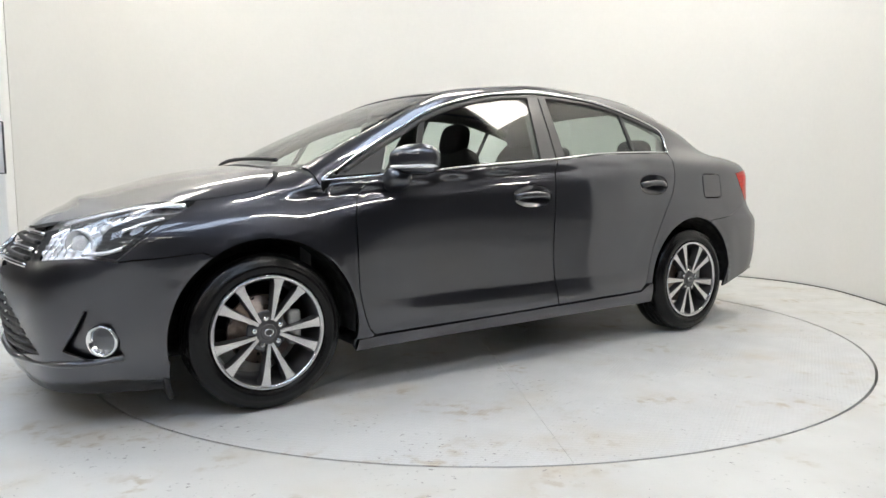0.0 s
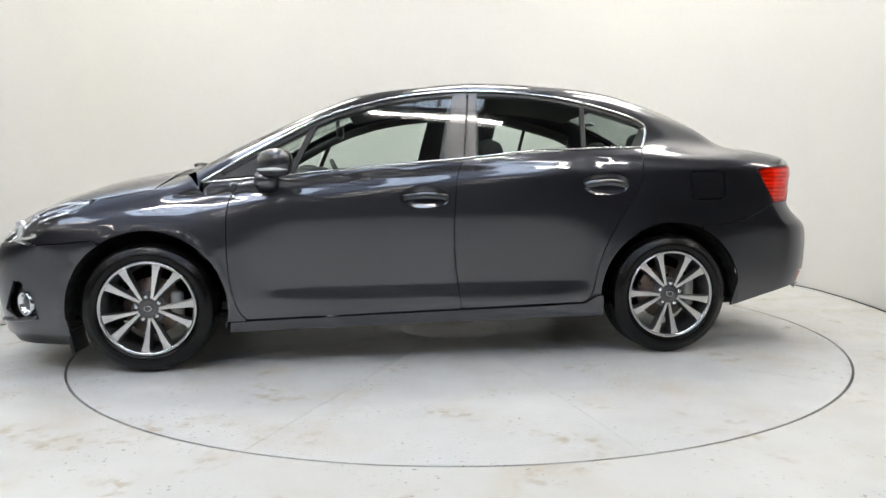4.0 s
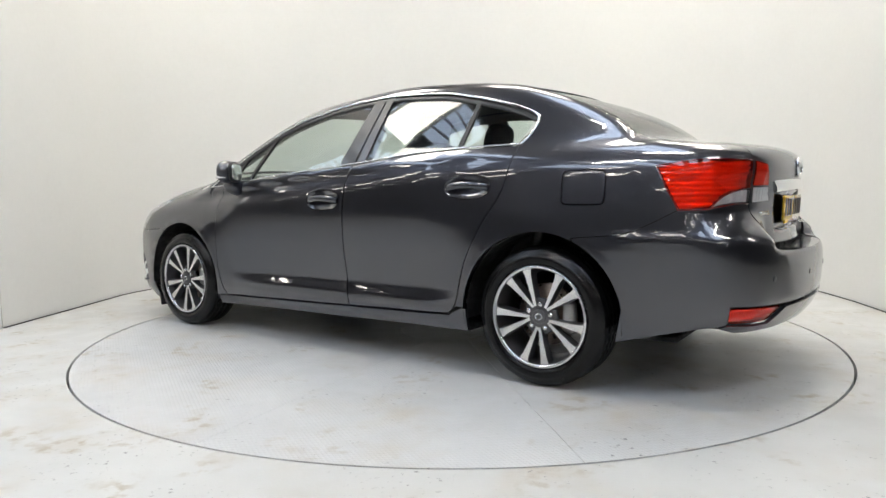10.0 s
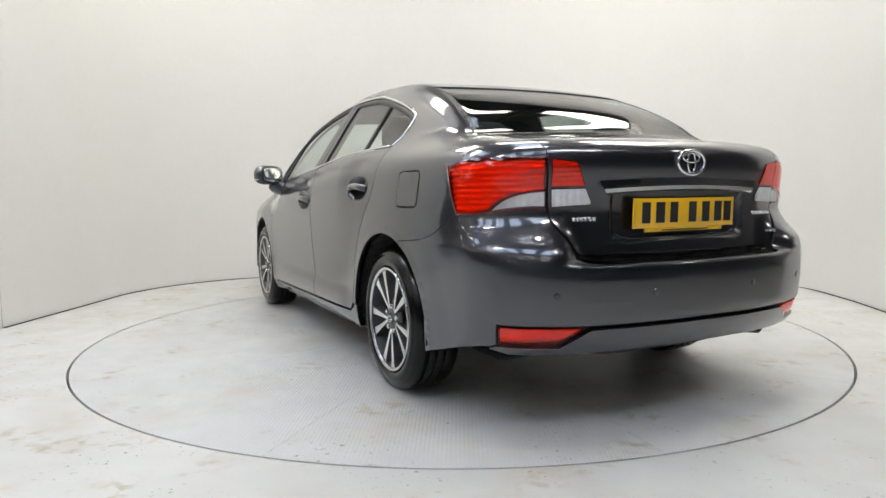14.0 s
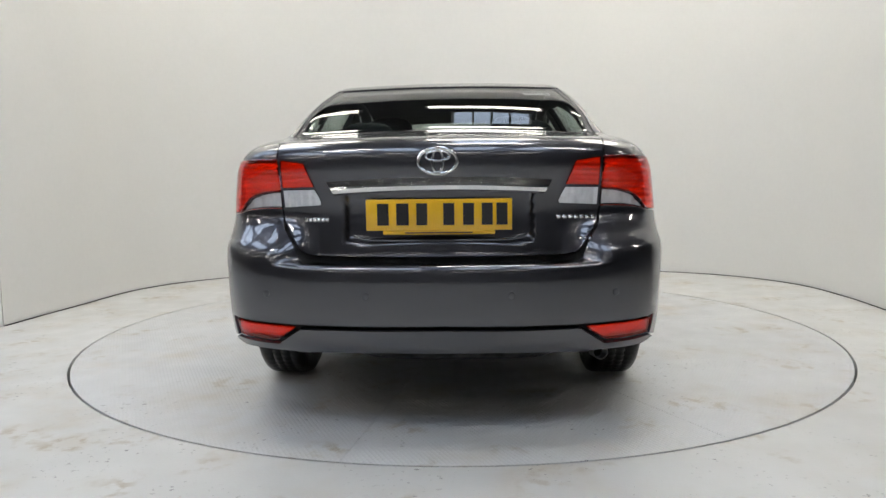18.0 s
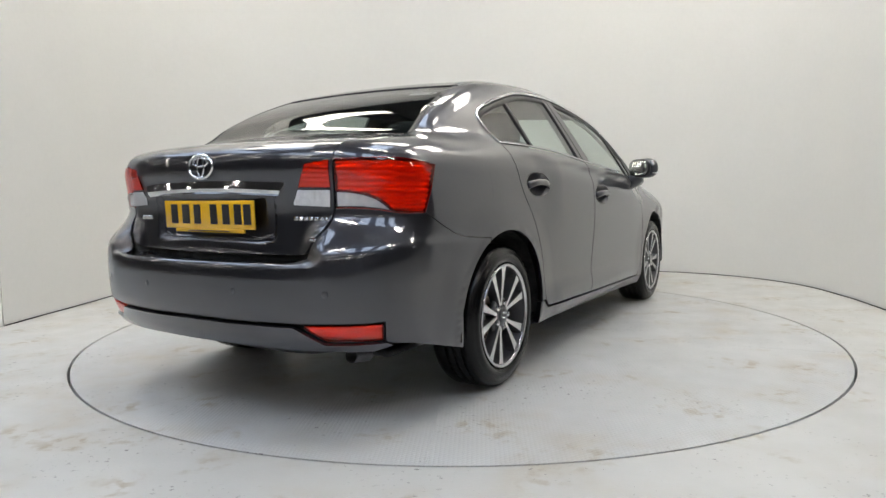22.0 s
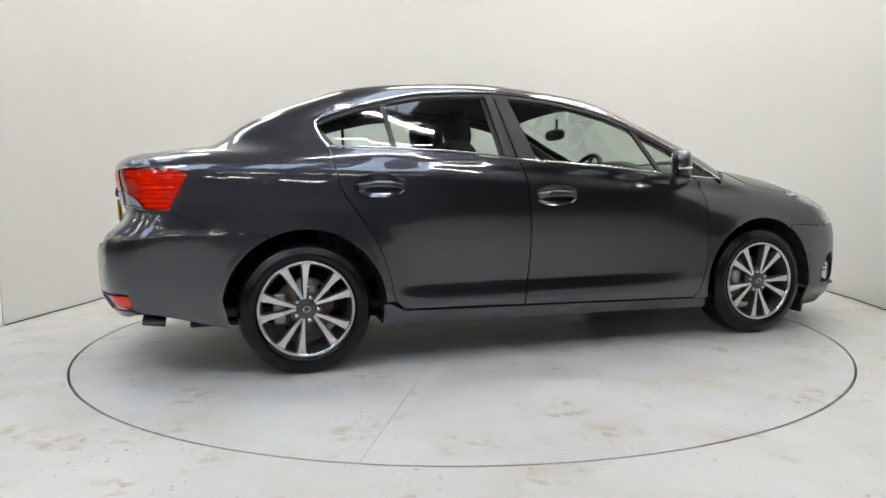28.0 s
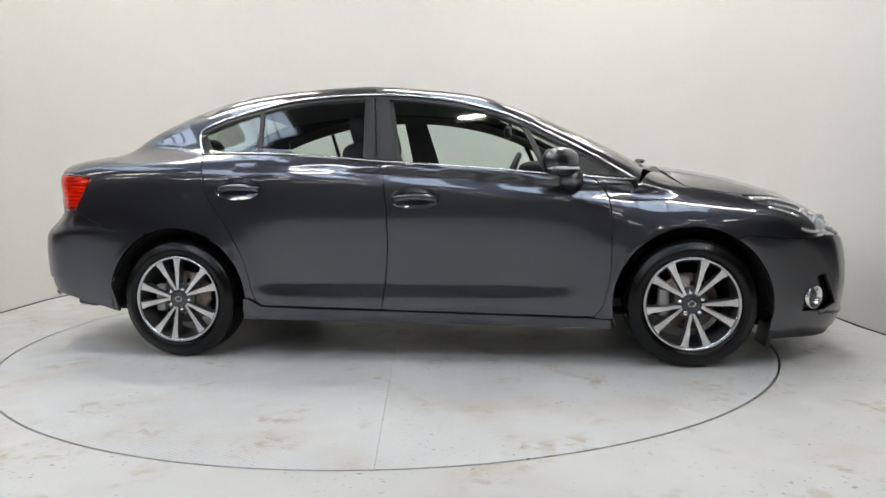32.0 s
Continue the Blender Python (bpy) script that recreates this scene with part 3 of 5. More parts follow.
def build_bay():
    hole = [((RING + 0.006) * math.cos(a), (RING + 0.006) * math.sin(a)) for a in np.linspace(0, 2 * math.pi, 160, endpoint=False)]
    bm = bmesh.new()
    n = 160
    inner = [bm.verts.new((x, y, 0)) for x, y in hole]
    deep = [bm.verts.new((x, y, -0.12)) for x, y in hole]
    outer = []
    for x, y in hole:
        k = 31 / max(abs(x), abs(y))
        outer.append(bm.verts.new((x * k, y * k, 0)))
    for i in range(n):
        j = (i + 1) % n
        bm.faces.new((inner[i], outer[i], outer[j], inner[j]))
        bm.faces.new((deep[i], inner[i], inner[j], deep[j]))
    bmesh.ops.recalc_face_normals(bm, faces=bm.faces)
    floor = part("floor", bm, FLOOR, None)
    tagged(floor, "pale grey painted workshop floor with tan stains", "floor", kind="structure")

    pit = part("turntable_pit", slab([(x * 1.02, y * 1.02) for x, y in hole], -0.16, -0.12), GROOVE, None)
    tagged(pit, "dark pit floor beneath the turntable", "pit", kind="structure")

    pts = cove()
    bm = bmesh.new()
    p = np.array(pts)
    t = np.gradient(p, axis=0)
    nrm = np.stack([-t[:, 1], t[:, 0]], -1) / np.linalg.norm(t, axis=1)[:, None]
    back = p + nrm * 0.12
    rows = [[bm.verts.new((*q, z)) for q in line] for line, z in ((p, 0.0), (p, 4.3), (back, 4.3), (back, 0.0))]
    for a, b in zip(rows, rows[1:] + rows[:1]):
        for i in range(len(p) - 1):
            f = bm.faces.new((a[i], a[i + 1], b[i + 1], b[i]))
            f.smooth = True
    bm.faces.new([r[0] for r in rows])
    bm.faces.new([r[-1] for r in rows][::-1])
    bmesh.ops.recalc_face_normals(bm, faces=bm.faces)
    wall = part("wall_curved", bm, WALL, None)
    for e in wall.data.edges:
        a, b = (wall.data.vertices[i].co for i in e.vertices)
        if abs(a.z - b.z) < 1e-5 and min(a.z, 4.3 - a.z) < 1e-3:
            e.use_edge_sharp = True
    tagged(wall, "plain off-white curved studio wall behind the turntable", "wall", kind="structure")
    joint = tube("floor_joint", [(x * 0.9985, y * 0.9985, 0.001) for x, y in pts], [(-0.008, 0), (0.008, 0), (0.008, 0.005), (-0.008, 0.005)], GROOVE, None)
    tagged(joint, "thin dark joint where the wall meets the floor", "joint", kind="structure")

    pier = part("wall_pier", block((0.75, 0.09, 4.3), (-3.475, 0.06, 2.15), 0.006), PIER, None)
    tagged(pier, "white wall pier at the end of the curve, coloured brighter for daylight", "wall", kind="structure")

    notice = new("wall_notice")
    part("notice_frame", block((0.34, 0.012, 0.345), (-3.258, 0.009, 1.205), 0.003), TRIM, notice, "thin dark frame")
    part("notice_sheet", block((0.325, 0.006, 0.33), (-3.258, 0.003, 1.205), 0.001), HALLGREY, notice, "plain grey sheet")
    tagged(notice, "grey notice in a thin dark frame on the white pier", "notice")

    # Walls out of view, added to close the hall and darken the car's reflections.
    for name, size, at in (("wall_south", (42, 0.2, 5.2), (-9, -12.1, 2.6)), ("wall_west", (0.2, 18, 5.2), (-30.0, -3.2, 2.6)),
                           ("wall_east", (0.2, 18, 5.2), (12.0, -3.2, 2.6)), ("wall_north", (42, 0.2, 5.2), (-9, 5.6, 2.6))):
        w = part(name, block(size, at), HALL, None)
        tagged(w, "plain dark wall out of view, added to close the hall", "wall", kind="structure")
    top = part("ceiling", block((42, 18, 0.2), (-9, -3.2, 5.3)), ROOFING, None)
    tagged(top, "grey sheeted hall roof", "ceiling", kind="structure")


def build_lamps():
    def batten(tube_mat, wide, label, spots, group):
        lamp = new("ceiling_light")
        part("housing", block((1.62, wide + 0.135, 0.06), (0, 0, 0.055), 0.01), STEEL, lamp)
        part("diffuser", block((1.52, wide, 0.05), (0, 0, 0.005), 0.02, 3), tube_mat, lamp, "glowing white diffuser")
        # Skirts added to hold back light thrown sideways at the wall.
        for y in (-wide / 2 - 0.048, wide / 2 + 0.048):
            part("cutoff_skirt", block((1.60, 0.012, 0.085), (0, y, 0.005), 0.003), STEEL, lamp)
        for x in (-0.6, 0.6):
            part("hanger", block((0.012, 0.012, 0.60), (x, 0, 0.385)), STEEL, lamp)
        tagged(lamp, label, "ceiling light", group=group)
        lamp.matrix_basis = pose(*spots[0][:2], 4.58, spots[0][2])
        for x, y, tilt in spots[1:]:
            copy_thing(lamp, pose(x, y, 4.58, tilt))

    # Bay panels: added as fill light, width and places assumed, some tilted off the wall.
    batten(PANEL, 0.62, "wide glowing panel added over the bay to light its wall and floor", [(0.4, 1.25, -10), (2.5, 1.5, -10), (-2.1, 1.5, -10), (2.7, 0.0, 0), (-2.7, -0.2, 0)], "bay lights")
    batten(TUBE, 0.065, "fluorescent batten with a glowing diffuser hung below the roof", [(0.5, -1.9, 0), (-2.4, -4.0, 0), (2.8, -4.0, 0), (6.4, -2.2, 0)], "ceiling lights")
    far = [(-6.4, -2.2, 0), (-5.2, -6.2, 0), (-7.6, -7.6, 0), (-6.6, -4.0, 0)] + [(x, y, 0) for y in (-8.4, -11.0) for x in (-6.6, -4.2, -1.8, 0.6, 3.0)]
    far += [(x + 0.4 * (k % 3), y, 0) for k, x in enumerate((-9.0, -12.0, -15.0, -18.5, -22.5, -27.0)) for y in (-5.6, -2.6, 0.4, 3.4)]
    batten(FARTUBE, 0.065, "dimmer fluorescent batten deep in the hall", far, "hall lights")
    sky = new("skylight")
    part("frame", block((2.3, 1.15, 0.08), (0, 0, 0.05), 0.01), STEEL, sky)
    part("pane", block((2.2, 1.05, 0.02), (0, 0, 0)), SKY, sky)
    for y in (-0.26, 0.0, 0.26):
        part("glazing_bar", block((2.2, 0.03, 0.03), (0, y, -0.02)), ROOFING, sky)
    tagged(sky, "bluish daylight panel in the hall roof", "skylight", group="skylights")
    spots = [(0.5, -0.75), (-3.0, -0.75), (-5.1, -5.4), (-3.2, -5.4), (-1.35, -5.4), (0.5, -5.4), (2.35, -5.4), (-4.3, 1.0), (-5.7, 1.0), (-7.1, 1.0), (-5.0, -1.6)]
    sky.matrix_basis = pose(*spots[0], 5.11, 0, 0, 90)
    for x, y in spots[1:]:
        copy_thing(sky, pose(x, y, 5.11, 0, 0, 90))


def build_turntable():
    """The disc: steel sectors round a middle plate, with thin seams."""
    ob = new("turntable")
    r = RING - 0.006

    def plate(name, pts, mt, label):
        bm = slab(pts, -0.06, 0.0)
        bmesh.ops.bevel(bm, geom=[e for e in bm.edges if all(abs(v.co.z) < 1e-6 for v in e.verts)], offset=0.0006, segments=1, affect="EDGES")
        part(name, bm, mt, ob, label)
    for k in range(10):
        a0, a1 = radians(27 + 36 * k), radians(63 + 36 * k)
        g = 0.0006
        pts = [(0.36 * math.cos(a), 0.36 * math.sin(a)) for a in np.linspace(a1 - g / 0.36, a0 + g / 0.36, 8)]
        pts = [(r * math.cos(a), r * math.sin(a)) for a in np.linspace(a0 + g / r, a1 - g / r, 20)] + pts
        plate("deck_plate", pts, DISC, "pale grey painted steel deck plate")
    plate("hub_plate", [(0.358 * math.cos(a), 0.358 * math.sin(a)) for a in np.linspace(0, 2 * math.pi, 48, endpoint=False)], DISC, "round middle plate")
    tagged(ob, "round pale grey painted car turntable set flush in the floor", "turntable")
    return ob


build_bay()
build_lamps()
turntable = build_turntable()

# ---------------------------------------------------------------- the car: outlines of its panels (metres from the middle of the wheelbase)
FRONT_EDGE = smooth([(0.862, 0.965), (0.932, 0.878), (0.955, 0.787), (0.958, 0.634), (0.95, 0.449), (0.914, 0.31), (0.874, 0.254)])
SPLIT = smooth([(-0.23, 1.047), (-0.195, 0.968), (-0.183, 0.867), (-0.174, 0.721), (-0.175, 0.573), (-0.19, 0.425), (-0.209, 0.28)])
REAR_EDGE = smooth([(-1.209, 1.104), (-1.197, 1.024), (-1.158, 0.885), (-1.062, 0.739), (-0.974, 0.574), (-0.938, 0.459), (-0.91, 0.348), (-0.867, 0.296)])
BELT = lambda a, b, n=12, up=0.0: [(x, float(belt_line(np.array([x]))[0]) + up) for x in np.linspace(a, b, n)]
WINDOW_TOP = smooth([(1.085, 0.942), (0.879, 1.066), (0.664, 1.182), (0.431, 1.296), (0.103, 1.387), (-0.269, 1.427), (-0.663, 1.412), (-0.90, 1.368),
                     (-1.106, 1.313), (-1.238, 1.262), (-1.265, 1.222), (-1.245, 1.16), (-1.212, 1.11)], 8)
HANDLES = ((-0.026, 0.858, 0.125, 0.055), (-0.977, 0.915, 0.125, 0.056))
FLAP = tuple(oval(-1.558, 0.906, 0.098, 0.076, 36, 7))
car = new("saloon_car")


def side_point(xz, out=0.0):
    p = on_side(np.array(xz, float))
    n = normal_of(p)
    return p + n * out, n


def with_y(pts):
    """Side-view places with their depth on the bodywork."""
    return [tuple(q) for q in on_side(np.array(pts, float))]


ROOF_SIDE = smooth([(-1.19, 0.55, 1.385), (-0.95, 0.565, 1.425), (-0.6, 0.575, 1.455), (-0.2, 0.582, 1.455), (0.1, 0.59, 1.44), (0.355, 0.592, 1.39)], 4)
SCREEN_SIDE = smooth([(0.355, 0.592, 1.39), (0.44, 0.635, 1.335), (0.66, 0.69, 1.215), (0.81, 0.708, 1.145), (1.0, 0.728, 1.06), (1.13, 0.715, 0.99)], 4)
REAR_SIDE = smooth([(-1.19, 0.55, 1.385), (-1.32, 0.566, 1.335), (-1.5, 0.60, 1.26), (-1.66, 0.63, 1.18), (-1.745, 0.642, 1.13)], 4)
BOOT_SIDE = smooth([(-1.775, 0.632, 1.115), (-2.0, 0.608, 1.08), (-2.15, 0.592, 1.045), (-2.172, 0.59, 1.006)], 4)
LAMP_TOP = smooth([(-2.172, 0.59, 1.006), (-2.10, 0.69, 1.0), (-2.0, 0.762, 0.997), (-1.858, 0.822, 0.99)], 4)
BUMPER_LINE = smooth([(-1.953, 0.838, 0.810), (-1.84, 0.865, 0.75), (-1.722, 0.874, 0.708), (-1.515, 0.898, 0.688)])
LAMP_FOOT = smooth([(-1.953, 0.838, 0.810), (-2.04, 0.79, 0.811), (-2.10, 0.73, 0.824), (-2.136, 0.66, 0.831), (-2.165, 0.585, 0.831)], 4)


DOWN = Slant((-0.001, 0, -1))
BONNET_SIDE = [tuple(q) for q in DOWN.lift(DOWN.flat(smooth([(1.326, 0.80, 0.93), (1.45, 0.798, 0.90), (1.599, 0.780, 0.868), (1.735, 0.716, 0.84), (1.871, 0.626, 0.815), (1.96, 0.53, 0.79), (2.035, 0.425, 0.772)], 4)))]


def build_body():
    doors = both("front_door", BELT(0.862, -0.225) + SPLIT[1:] + [(0.3, 0.268), (0.874, 0.254)] + FRONT_EDGE[::-1][1:-1], SIDE, PAINT, car, step=0.028, radius=0.02, gap=0.0032, holes=[oval(*HANDLES[0], 32, 2.4)])
    doors += both("rear_door", BELT(-0.236, -1.209) + REAR_EDGE[1:] + [(-0.5, 0.29), (-0.214, 0.281)] + SPLIT[::-1][1:-1], SIDE, PAINT, car, step=0.028, radius=0.02, gap=0.0032, holes=[oval(*HANDLES[1], 32, 2.4)])
    both("sill", [(0.955, 0.243), (0.874, 0.247), (0.3, 0.262), (-0.214, 0.275), (-0.867, 0.289), (-0.94, 0.33), (-0.972, 0.33), (-0.975, 0.218), (0.0, 0.2), (0.962, 0.188)],
         SIDE, PAINT, car, step=0.03, lip=0.03)
    skew = Slant((0, -0.8, -0.6))
    arc_f = arch(HUB_X, 0.388, 58, 196)
    fender = ([(1.02, 0.8, 0.945), (1.09, 0.745, 0.945), (1.16, 0.70, 0.955), (1.225, 0.69, 0.975), (1.262, 0.745, 0.964)] + BONNET_SIDE[:9]
              + [(1.604, 0.79, 0.860)]
              + smooth([(1.615, 0.80, 0.852), (1.704, 0.832, 0.80), (1.808, 0.846, 0.721), (1.898, 0.829, 0.642)])
              + [(1.756, 0.864, 0.65), (1.60, 0.885, 0.664)]
              + with_y(arc_f) + with_y([(0.972, 0.245), (0.885, 0.245)]) + with_y(FRONT_EDGE[::-1]))
    both("front_wing", fender, skew, PAINT, car, step=0.028, gap=0.0018)
    skew_q = Slant((0.35, -0.7, -0.6))
    roof_edge = ROOF_SIDE + SCREEN_SIDE[1:]
    arc_r = arch(-HUB_X, 0.393, -10, 115)
    quarter = (with_y([(-1.225, 1.112)]) + with_y([(x, z) for x, z in WINDOW_TOP[::-1][4:]])
               + [(1.10, 0.72, 0.955)] + roof_edge[::-1]
               + REAR_SIDE[1:]
               + BOOT_SIDE
               + LAMP_TOP[1:] + [(-1.905, 0.842, 0.9)]
               + BUMPER_LINE
               + with_y(arc_r[::-1]) + with_y([(-0.952, 0.335), (-0.918, 0.335)]) + with_y(REAR_EDGE[::-1][4:]))
    quarters = both("rear_quarter_panel", quarter, skew_q, PAINT, car, step=0.026, gap=0.0014, holes=[skew_q.flat(with_y(FLAP))])

    def mirror(pts):
        return pts + [(x, -y, z) for x, y, z in pts[::-1] if abs(y) > 1e-6]

    panel("bonnet", mirror([(1.27, 0.0, 1), (1.25, 0.4, 1), (1.225, 0.62, 1), (1.268, 0.735, 1)] + BONNET_SIDE + smooth([(2.035, 0.425, 0.772), (2.125, 0.22, 0.77), (2.155, 0.0, 0.77)])[1:]),
          DOWN, PAINT, car, step=0.024, gap=0.0012)
    panel("roof", mirror([(0.39, 0.0, 1.41), (0.38, 0.3, 1.405)] + ROOF_SIDE[::-1] + [(-1.215, 0.3, 1.395), (-1.225, 0.0, 1.398)]),
          Slant((-0.001, 0, -1)), PAINT, car, step=0.035, gap=0.0012)
    wide = lambda pts: [(x, y + 0.012, z) for x, y, z in pts]
    panel("windscreen", mirror([(0.36, 0.0, 1.42), (0.35, 0.3, 1.415)] + wide(SCREEN_SIDE) + [(1.22, 0.45, 1.01), (1.25, 0, 1.02)]),
          Slant((-0.5, 0, -0.86)), SCREEN, car, step=0.04, lip=0.0, off=-0.005)
    panel("rear_window", mirror([(-1.20, 0.0, 1.405), (-1.19, 0.3, 1.40)] + wide(REAR_SIDE) + [(-1.785, 0.45, 1.13), (-1.80, 0, 1.13)]),
          Slant((0.5, 0, -0.86)), REARGLASS, car, step=0.03, lip=0.0, off=-0.005)
    # black printed borders of the screens
    for line in (SCREEN_SIDE, REAR_SIDE):
        q = snap([(x, y - 0.012, z) for x, y, z in line])
        n = normal_of(q)
        for f in (False, True):
            tube("screen_border", q - n * 0.006, [(-0.014, -0.0005), (0.014, -0.0005), (0.014, 0.0008), (-0.014, 0.0008)], BLACK, car, n, flip=f)
    panel("boot_lid", mirror([(-1.79, 0.0, 1.128), (-1.775, 0.45, 1.122), (-1.76, 0.606, 1.118)] + BOOT_SIDE + [(-2.168, 0.58, 0.83), (-2.168, 0.572, 0.787)]
                             + smooth([(-2.175, 0.555, 0.72), (-2.195, 0.525, 0.672), (-2.213, 0.44, 0.657), (-2.251, 0.2, 0.655), (-2.259, 0, 0.655)], 4)),
          Slant((0.75, 0, -0.66)), PAINT, car, step=0.016, gap=0.0016)
    top = (BUMPER_LINE[::-1] + LAMP_FOOT[1:]
           + smooth([(-2.170, 0.575, 0.78), (-2.18, 0.56, 0.715), (-2.215, 0.525, 0.662), (-2.305, 0.442, 0.636), (-2.346, 0.2, 0.633), (-2.356, 0, 0.633)], 3))
    low = [(-2.36, 0, 0.425), (-2.285, 0.50, 0.424), (-2.145, 0.778, 0.428), (-2.138, 0.783, 0.345), (-2.03, 0.83, 0.328), (-1.85, 0.845, 0.285), (-1.703, 0.845, 0.25)]
    arc_b = with_y(arch(-HUB_X, 0.393, 169, 116))
    loop = mirror(low + arc_b + top)
    panel("rear_bumper", WRAP.flat(loop), WRAP, PAINT, car, step=0.018, given=True, gap=0.0014)
    ys = np.linspace(-0.47, 0.47, 40)
    rim = on_rear(np.stack([ys, 0.6325 + 0.012 * np.abs(ys / 0.47) ** 4], -1))
    bm = bmesh.new()
    rows = [[bm.verts.new((x + dx, y, z + dz)) for x, y, z in rim] for dx, dz in ((0.002, 0.0), (0.05, 0.001), (0.11, 0.003))]
    for a, b in zip(rows, rows[1:]):
        for i in range(len(rim) - 1):
            bm.faces.new((a[i], b[i], b[i + 1], a[i + 1])).smooth = True
    bmesh.ops.recalc_face_normals(bm, faces=bm.faces)
    part("bumper_ledge", bm, PAINT, car)
    sp = mirror([(-2.36, 0, 0.412), (-2.287, 0.49, 0.412), (-2.24, 0.588, 0.346), (-2.135, 0.780, 0.349), (-2.10, 0.80, 0.335), (-2.15, 0.74, 0.315), (-2.26, 0.5, 0.30), (-2.33, 0.2, 0.295), (-2.335, 0, 0.295)])
    panel("rear_valance", WRAP.flat(sp), WRAP, PAINT, car, step=0.022, off=0.006, given=True)

    nose = ([(1.60, 0.885, 0.6635), (1.756, 0.864, 0.6495), (1.898, 0.829, 0.6405), (1.988, 0.774, 0.660), (2.073, 0.698, 0.652), (2.141, 0.582, 0.643), (2.2, 0.4, 0.62), (2.26, 0.2, 0.60), (2.27, 0, 0.595)])
    chin = [(2.24, 0, 0.17), (2.2, 0.4, 0.172), (2.06, 0.70, 0.18), (1.9, 0.82, 0.175), (1.725, 0.82, 0.165)]
    arc_n = with_y(arch(HUB_X, 0.388, -12, 57))
    fog = [(1.885, 0.82, 0.285), (1.90, 0.825, 0.36), (1.925, 0.81, 0.43), (1.965, 0.795, 0.462), (2.0, 0.78, 0.468), (2.03, 0.76, 0.40), (2.06, 0.71, 0.32), (2.0, 0.77, 0.285)]
    mouth = mirror([(2.26, 0, 0.50), (2.245, 0.35, 0.50), (2.20, 0.44, 0.46), (2.13, 0.62, 0.30), (2.2, 0.42, 0.275), (2.25, 0, 0.27)])
    holes = [NOSE.flat(mouth), NOSE.flat(fog), NOSE.flat([(x, -y, z) for x, y, z in fog])]
    panel("front_bumper", NOSE.flat(mirror(chin + arc_n + nose)), NOSE, PAINT, car, step=0.03, given=True, holes=holes, gap=0.0012)
    back = dict(off=-0.035, lip=0, step=0.03, gap=0)
    grille = panel("lower_grille", NOSE.flat(mouth), NOSE, BLACK, car, given=True, **back)
    for z in (0.30, 0.335, 0.37, 0.405, 0.44, 0.475):
        half = 0.62 - (z - 0.30) * 1.05
        bar = np.array([(y, z) for y in np.linspace(-half, half, 30)])
        q = on_front(bar) - (0.012, 0, 0)
        tube("slat", q, ring_profile(0.014, 0.02, 8), BLACK, grille)
    for flip in (False, True):
        bez = panel("fog_lamp_bezel", NOSE.flat(fog), NOSE, PAINT, car, given=True, flip=flip, **{**back, "gap": -0.022})
        at = on_wrap(WRAP.flat([(1.96, 0.80, 0.352)]))[0]
        turn = Vector((0.62, 0.78, -0.05)).to_track_quat("Z", "Y").to_matrix().to_4x4()
        for nm, bm, mt, lb in (("fog_lamp_ring", lathe([(0.050, -0.07), (0.061, 0.014), (0.057, 0.022), (0.049, 0.014), (0.036, -0.018), (0.022, -0.03), (0.0, -0.032)], 32, "z"), CHROME, "chrome fog lamp ring"),
                               ("fog_lamp_lens", lathe([(0.044, 0.008), (0.03, 0.013), (0.0, 0.015)], 28, "z"), COVER, "clear fog lamp lens")):
            bmesh.ops.transform(bm, matrix=Matrix.Translation(Vector(at) - Vector((0.018, 0.02, 0))) @ turn, verts=bm.verts)
            if flip:
                bmesh.ops.scale(bm, vec=(1, -1, 1), verts=bm.verts)
                bmesh.ops.reverse_faces(bm, faces=bm.faces)
            part(nm, bm, mt, bez, lb)
    lip = snap(mirror([(2.262, 0.0, 0.262), (2.235, 0.3, 0.262), (2.19, 0.45, 0.262), (2.09, 0.69, 0.265), (1.98, 0.78, 0.272), (1.885, 0.825, 0.285)][::-1])[:-1])
    lip = np.array(smooth([tuple(v) for v in lip], 5))
    n = normal_of(lip)
    tube("bumper_lip", lip - n * 0.004, [(-0.012, -0.01), (0.012, -0.01), (0.014, 0.004), (0.006, 0.018), (-0.004, 0.018), (-0.012, 0.004)], PAINT, car, n)
    panel("front_chin", NOSE.flat(mirror([(2.22, 0, 0.125), (2.18, 0.4, 0.127), (2.05, 0.69, 0.135), (1.9, 0.80, 0.135), (1.735, 0.81, 0.13), (1.73, 0.81, 0.163), (1.9, 0.82, 0.172), (2.06, 0.70, 0.177), (2.2, 0.4, 0.169), (2.24, 0, 0.167)])),
          NOSE, BLACK, car, given=True, step=0.04, off=-0.006, lip=0.01)
    return doors, quarters


HEAD = [p for p in WINDOW_TOP if p[0] > -1.2 and p[1] > 1.2 or p[0] > -0.5]
window_head = spline([p[0] for p in HEAD[::-1]], [p[1] for p in HEAD[::-1]])


def pane_outline(foot0, foot1, head0, head1, drop=0.02, rise=0.012):
    """Between belt and window top, from one slanted line (foot0 to head0) to another."""
    foot = BELT(foot0, foot1, 10, rise)
    return foot + [(x, float(window_head(np.array([x]))[0]) - drop) for x in np.linspace(head1, head0, 24)]


